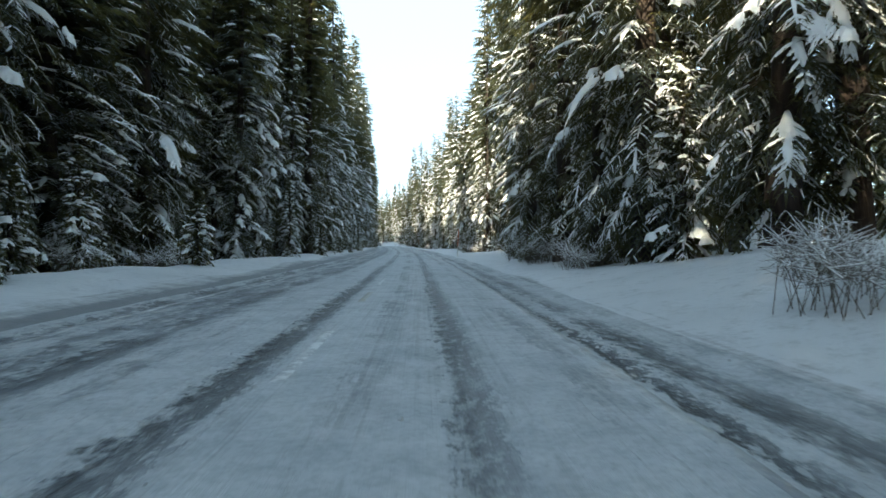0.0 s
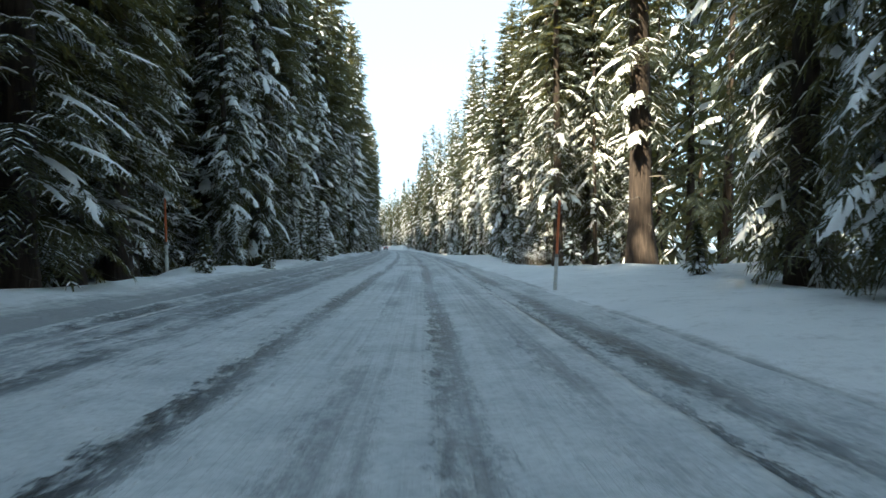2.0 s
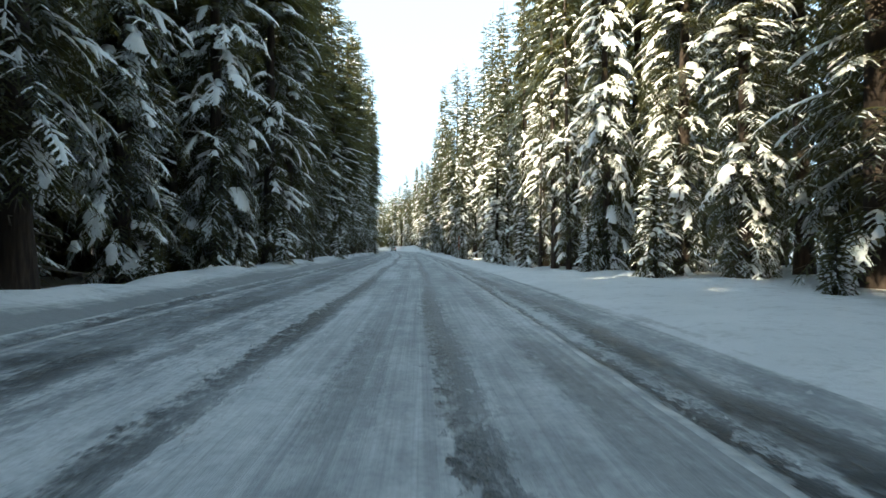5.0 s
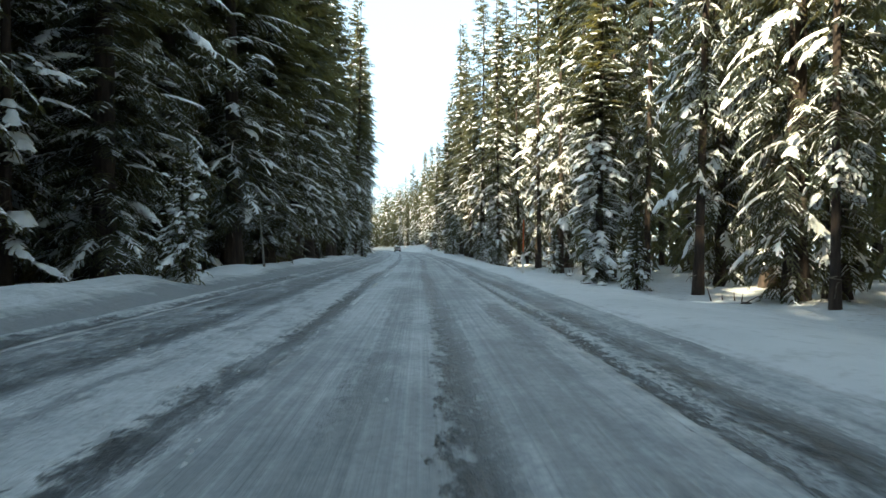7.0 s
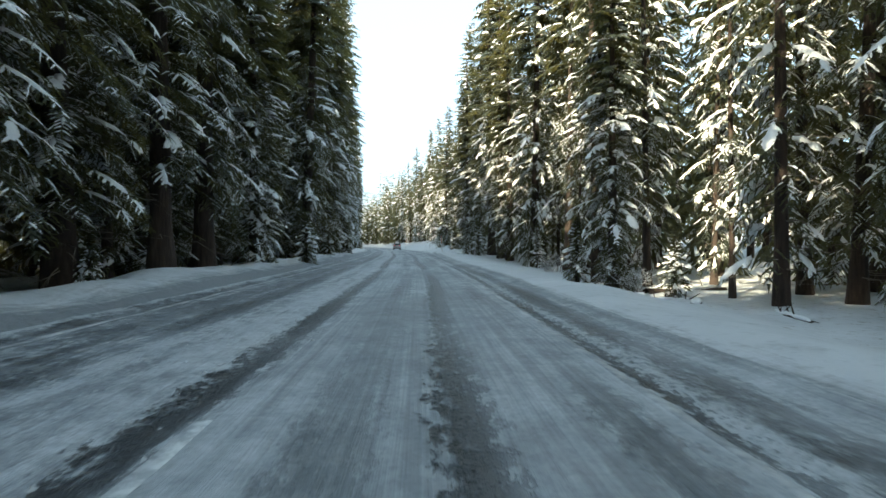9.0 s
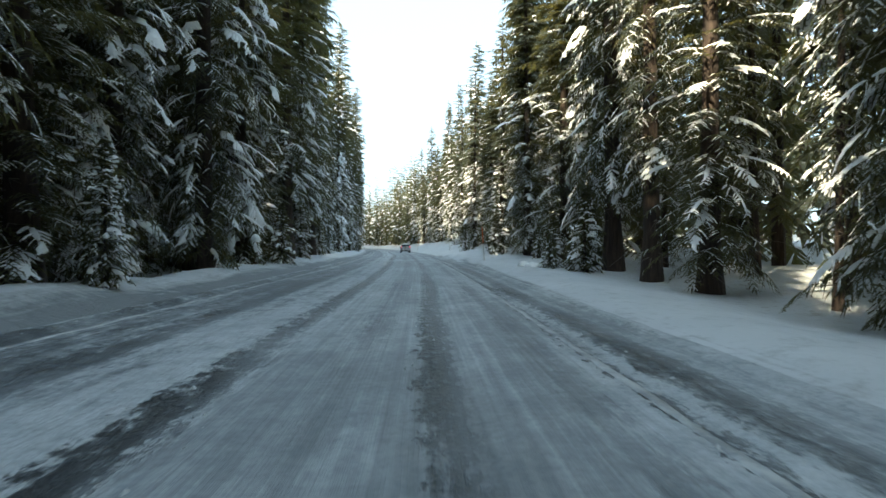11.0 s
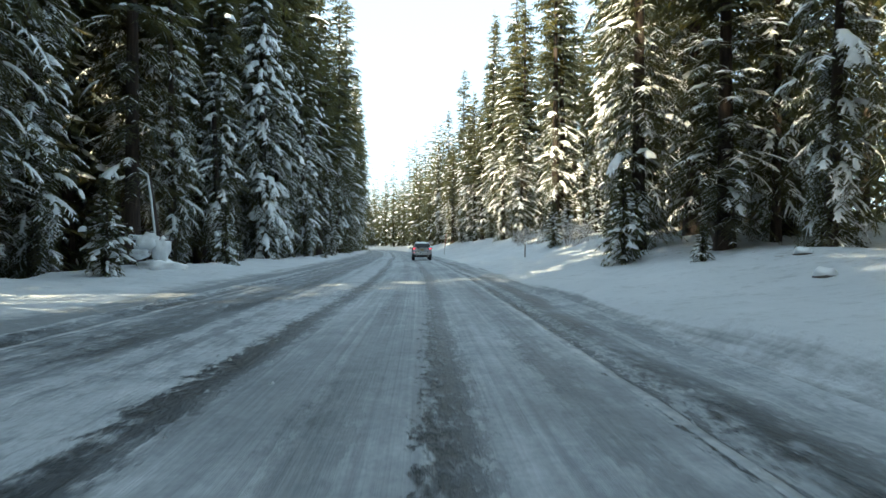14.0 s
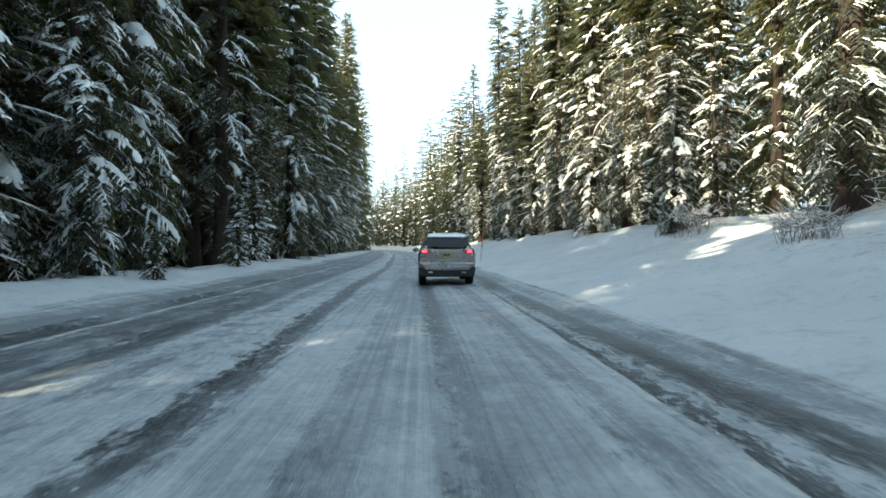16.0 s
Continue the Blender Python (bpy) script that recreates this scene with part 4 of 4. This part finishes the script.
for s0 in (12.4, 147.2, 159.6):
    dash(s0, 2.6, -1.3 if s0 < 100 else -1.55, YELLOW, "worn yellow dash showing through packed snow")


def edge_line(name, u, wide, label):
    ob = sheet(name, np.arange(-40, 330, 0.3), np.array([u - wide - 0.03, u - wide, u, u + wide, u + wide + 0.03]), lambda s, v: road_height(s, v) + 0.006 - 0.05 * (abs(v - u) > wide + 0.01), FAINT)
    return tagged(ob, label, "road marking", kind="structure")


def faint_material():
    """Edge paint that shows in places between patches of packed snow and grit."""
    m = material("faint_edge_line", (0.6, 0.62, 0.63), 0.6)
    g = Graph(m)
    worn = g.noise(g.place((1, 1, 1)), 1.3, 7, 0.75)
    g.colour(g.ramp(worn, (0.42, (0.24, 0.262, 0.285)), (0.54, (0.40, 0.425, 0.45)), (0.68, (0.55, 0.575, 0.59))))
    return m


FAINT = faint_material()
edge_line("edge_line", -5.02, 0.05, "worn white edge line showing through packed snow")
edge_line("edge_line", 1.84, 0.055, "worn white edge line beside the lane")


# ---- the car ahead ----
def sport_utility():
    """Silver sport utility, rear at y = 0, front at y = 4.5."""
    paint = material("silver_paint", (0.40, 0.41, 0.42), 0.3, 0.75)
    g = Graph(paint)
    grime = g.noise(g.place(), 1.1, 3)
    g.colour(g.ramp(grime, (0.4, (0.42, 0.43, 0.44)), (0.8, (0.33, 0.335, 0.335))))
    g.rough(g.ramp(grime, (0.4, (0.24,) * 3), (0.8, (0.42,) * 3)))
    plastic = material("black_plastic", (0.025, 0.026, 0.028), 0.6)
    glass = material("tinted_glass", (0.012, 0.016, 0.02), 0.06)
    glass.node_tree.nodes["Principled BSDF"].inputs["Specular IOR Level"].default_value = 0.3
    rubber = material("tyre_rubber", (0.02, 0.02, 0.02), 0.85)
    alloy = material("alloy", (0.5, 0.5, 0.5), 0.35, 0.9)
    lens = material("red_lens", (0.35, 0.015, 0.02), 0.2)
    lit = material("lit_tail_lamp", (0.8, 0.05, 0.05), 0.3)
    lit.node_tree.nodes["Principled BSDF"].inputs["Emission Color"].default_value = (1.0, 0.03, 0.06, 1)
    lit.node_tree.nodes["Principled BSDF"].inputs["Emission Strength"].default_value = 3.0
    plate_paint = painted("plate_paint", (0.52, 0.40, 0.20))
    root = tagged(new("car"), "silver sport utility car, red tail lamps lit, snow on its roof", "car")

    def loft(name, rows, mat, label="", soft=True):
        """Rows of (y, half outline from the bottom middle up to the top middle)."""
        verts, faces = [], []
        n = 2 * len(rows[0][1])
        for y, half in rows:
            ring = [(x, y, z) for x, z in half] + [(-x, y, z) for x, z in reversed(half)]
            verts.extend(ring)
        for i in range(len(rows) - 1):
            for k in range(n):
                faces.append((i * n + k, i * n + (k + 1) % n, (i + 1) * n + (k + 1) % n, (i + 1) * n + k))
        faces.append(tuple(range(n - 1, -1, -1)))
        faces.append(tuple(range((len(rows) - 1) * n, len(rows) * n)))
        me = mesh_from(name, verts, faces, mat, soft)
        bm = bmesh.new()
        bm.from_mesh(me)
        bmesh.ops.remove_doubles(bm, verts=bm.verts, dist=0.0005)
        bmesh.ops.recalc_face_normals(bm, faces=bm.faces)
        bm.to_mesh(me)
        bm.free()
        if soft:
            me.set_sharp_from_angle(angle=radians(35))
        return part(name, me, root, label)

    def belt(y, w, low, high):
        return y, [(0.0, low), (w * 0.86, low), (w * 0.95, low + 0.06), (w * 0.985, low + 0.2), (w, low + 0.42), (w * 0.985, high - 0.14), (w * 0.93, high - 0.03), (w * 0.8, high), (0.0, high + 0.015)]

    loft("body", [belt(0.10, 0.87, 0.46, 1.14), belt(0.16, 0.91, 0.36, 1.18), belt(0.45, 0.93, 0.32, 1.18), belt(1.6, 0.92, 0.30, 1.12), belt(3.0, 0.92, 0.30, 1.04),
                  belt(3.5, 0.91, 0.34, 1.02), belt(4.15, 0.88, 0.36, 0.95), belt(4.42, 0.78, 0.42, 0.78)], paint)

    def cabin(y, low, high, wl, wh):
        return y, [(0.0, low), (wl, low), (wl - 0.02, low + 0.04), ((wl + wh) / 2 + 0.02, (low + high) / 2), (wh, high - 0.09), (wh - 0.06, high - 0.02), (wh - 0.2, high), (0.0, high + 0.02)]

    loft("cabin", [cabin(0.16, 1.05, 1.16, 0.80, 0.78), cabin(0.30, 1.05, 1.36, 0.82, 0.72), cabin(0.44, 1.05, 1.58, 0.83, 0.65), cabin(0.62, 1.05, 1.63, 0.84, 0.63), cabin(1.6, 1.05, 1.665, 0.85, 0.64),
                   cabin(2.5, 1.05, 1.63, 0.85, 0.62), cabin(2.95, 1.03, 1.42, 0.84, 0.68), cabin(3.35, 1.0, 1.10, 0.80, 0.76)], paint)

    def plate(name, corners, mat, label="", thick=0.02, parent=None, bevel=0.006):
        """A slab from four or more corners, thickened to its back."""
        a, b, c = (Vector(corners[k]) for k in range(3))
        nrm = (b - a).cross(c - b).normalized() * thick
        n = len(corners)
        verts = [Vector(v) for v in corners] + [Vector(v) - nrm for v in corners]
        faces = [tuple(range(n)), tuple(range(2 * n - 1, n - 1, -1))] + [(k, k + n, (k + 1) % n + n, (k + 1) % n) for k in range(n)]
        bm = bmesh.new()
        vs = [bm.verts.new(v) for v in verts]
        for f in faces:
            bm.faces.new([vs[i] for i in f])
        bmesh.ops.recalc_face_normals(bm, faces=bm.faces)
        if bevel:
            bmesh.ops.bevel(bm, geom=bm.edges[:], offset=bevel, segments=1, affect="EDGES")
        return part(name, bm_mesh(name, bm, mat), parent or root, label)

    # rear screen on the sloping tailgate, then the tailgate's lower panel
    plate("rear_window", [(-0.69, 0.10, 1.30), (-0.62, 0.09, 1.25), (-0.34, 0.085, 1.21), (0.34, 0.085, 1.21), (0.62, 0.09, 1.25), (0.69, 0.10, 1.30), (0.61, 0.29, 1.575), (-0.61, 0.29, 1.575)], glass, "dark tinted rear window", 0.03)
    plate("spoiler", [(-0.60, 0.22, 1.565), (0.60, 0.22, 1.565), (0.62, 0.62, 1.665), (-0.62, 0.62, 1.665)], paint, "", 0.05)
    plate("tailgate", [(-0.62, 0.075, 0.70), (0.62, 0.075, 0.70), (0.70, 0.085, 1.08), (0.55, 0.095, 1.17), (-0.55, 0.095, 1.17), (-0.70, 0.085, 1.08)], paint, "", 0.04, None, 0.015)
    bumper = plate("bumper", [(-0.86, 0.05, 0.28), (0.86, 0.05, 0.28), (0.915, 0.03, 0.60), (-0.915, 0.03, 0.60)], plastic, "dark plastic rear bumper", 0.22, None, 0.04)
    plate("bumper_cover", [(-0.70, 0.005, 0.50), (0.70, 0.005, 0.50), (0.88, 0.02, 0.74), (-0.88, 0.02, 0.74)], paint, "", 0.16, None, 0.03)
    for x in (-1, 1):
        plate("bright_strip", sorted([(x * 0.22, -0.016, 0.585), (x * 0.70, -0.016, 0.585), (x * 0.70, -0.016, 0.625), (x * 0.22, -0.016, 0.625)], key=lambda v: (v[2], v[0] if v[2] < .6 else -v[0])), alloy, "bright metal strip", 0.03, bumper, 0.004)
        plate("exhaust", sorted([(x * 0.45, 0.0, 0.40), (x * 0.60, 0.0, 0.40), (x * 0.60, 0.0, 0.45), (x * 0.45, 0.0, 0.45)], key=lambda v: (v[2], v[0] if v[2] < .42 else -v[0])), alloy, "chrome exhaust tip", 0.12, None, 0.01)
        lamp = plate("tail_lamp", sorted([(x * 0.54, 0.06, 1.05), (x * 0.88, 0.12, 1.02), (x * 0.86, 0.14, 1.17), (x * 0.60, 0.07, 1.14)], key=lambda v: (v[2] > 1.1, v[0] if v[2] < 1.1 else -v[0])), lens, "red tail lamp", 0.05, None, 0.01)
        plate("lit_bulb", sorted([(x * 0.64, 0.056, 1.065), (x * 0.78, 0.075, 1.06), (x * 0.78, 0.08, 1.12), (x * 0.66, 0.058, 1.12)], key=lambda v: (v[2] > 1.1, v[0] if v[2] < 1.1 else -v[0])), lit, "glowing red lamp", 0.02, lamp, 0.004)
        plate("side_window", [(x * 0.852, 0.62, 1.12), (x * 0.862, 2.75, 1.11), (x * 0.72, 2.35, 1.50), (x * 0.695, 0.85, 1.52)], glass, "dark side glass", 0.012 * x, None, 0)
        bm = bmesh.new()
        bmesh.ops.create_icosphere(bm, subdivisions=2, radius=1, matrix=Matrix.Translation((x * 1.0, 2.75, 1.13)) @ Matrix.Diagonal((0.12, 0.08, 0.085, 1)))
        mirror = part("mirror", bm_mesh("mirror", bm, plastic, True), root, "black door mirror")
        plate("mirror_glass", sorted([(x * 0.92, 2.665, 1.07), (x * 1.09, 2.665, 1.07), (x * 1.09, 2.665, 1.19), (x * 0.92, 2.665, 1.19)], key=lambda v: (v[2], v[0] if v[2] < 1.1 else -v[0])), material("mirror_silver", (0.8, 0.8, 0.8), 0.03, 1.0), "", 0.006, mirror, 0)
        verts, faces = [], []
        stick(verts, faces, (x * 0.58, 0.75, 1.70), (x * 0.58, 2.4, 1.70), 0.018, 0.018, 8)
        part("roof_rail", mesh_from("roof_rail", verts, faces, plastic, True), root)
        for y in (0.93, 3.62):
            bm = bmesh.new()
            bmesh.ops.create_cone(bm, cap_ends=True, segments=36, radius1=0.355, radius2=0.355, depth=0.235, matrix=Matrix.Translation((x * 0.775, y, 0.355)) @ Matrix.Rotation(radians(90), 4, "Y"))
            bmesh.ops.bevel(bm, geom=[e for e in bm.edges if len(e.link_faces) == 2 and any(len(f.verts) > 8 for f in e.link_faces)], offset=0.03, segments=2, affect="EDGES")
            wheel = part("wheel", bm_mesh("wheel", bm, rubber, True), root, "black snowy tyre")
            bm = bmesh.new()
            bmesh.ops.create_cone(bm, cap_ends=True, segments=24, radius1=0.22, radius2=0.2, depth=0.05, matrix=Matrix.Translation((x * 0.885, y, 0.355)) @ Matrix.Rotation(radians(90 * x), 4, "Y"))
            part("rim", bm_mesh("rim", bm, alloy), wheel, "grey alloy rim")
    number = plate("number_plate", [(-0.16, 0.062, 0.90), (0.16, 0.062, 0.90), (0.16, 0.066, 1.06), (-0.16, 0.066, 1.06)], plate_paint, "tan number plate with blank bars", 0.01, None, 0)
    for x in (-0.085, 0.02):
        plate("bar", [(x - 0.03, 0.056, 0.955), (x + 0.06, 0.056, 0.955), (x + 0.06, 0.058, 1.0), (x - 0.03, 0.058, 1.0)], plastic, "", 0.003, number, 0)
    plate("plate_trim", [(-0.42, 0.062, 1.085), (0.42, 0.062, 1.085), (0.42, 0.064, 1.11), (-0.42, 0.064, 1.11)], alloy, "bright trim strip", 0.012, None, 0)
    verts, faces = [], []
    stick(verts, faces, (0.03, 0.60, 1.64), (0.03, 0.45, 1.76), 0.012, 0.005, 6)
    part("aerial", mesh_from("aerial", verts, faces, plastic), root)
    bm = bmesh.new()
    bmesh.ops.create_grid(bm, x_segments=14, y_segments=18, size=1)
    for v in bm.verts:
        e = max(0.0, 1 - max(abs(v.co.x), abs(v.co.y)) ** 4)
        v.co = Vector((v.co.x * 0.55, 1.5 + v.co.y * 0.85, 1.655 + 0.05 * e * (0.6 + 0.5 * noise.noise(v.co * 2)) + 0.02))
    part("roof_snow", bm_mesh("roof_snow", bm, LOAD, True), root, "thin white snow on the roof")
    return root


car = sport_utility()
CAR_S, CAR_U = 310.5, 0.86
cx, cy = along(CAR_S, CAR_U)
car.matrix_basis = pose(float(cx), float(cy), 0.02, 0, 0, heading(CAR_S + 2))
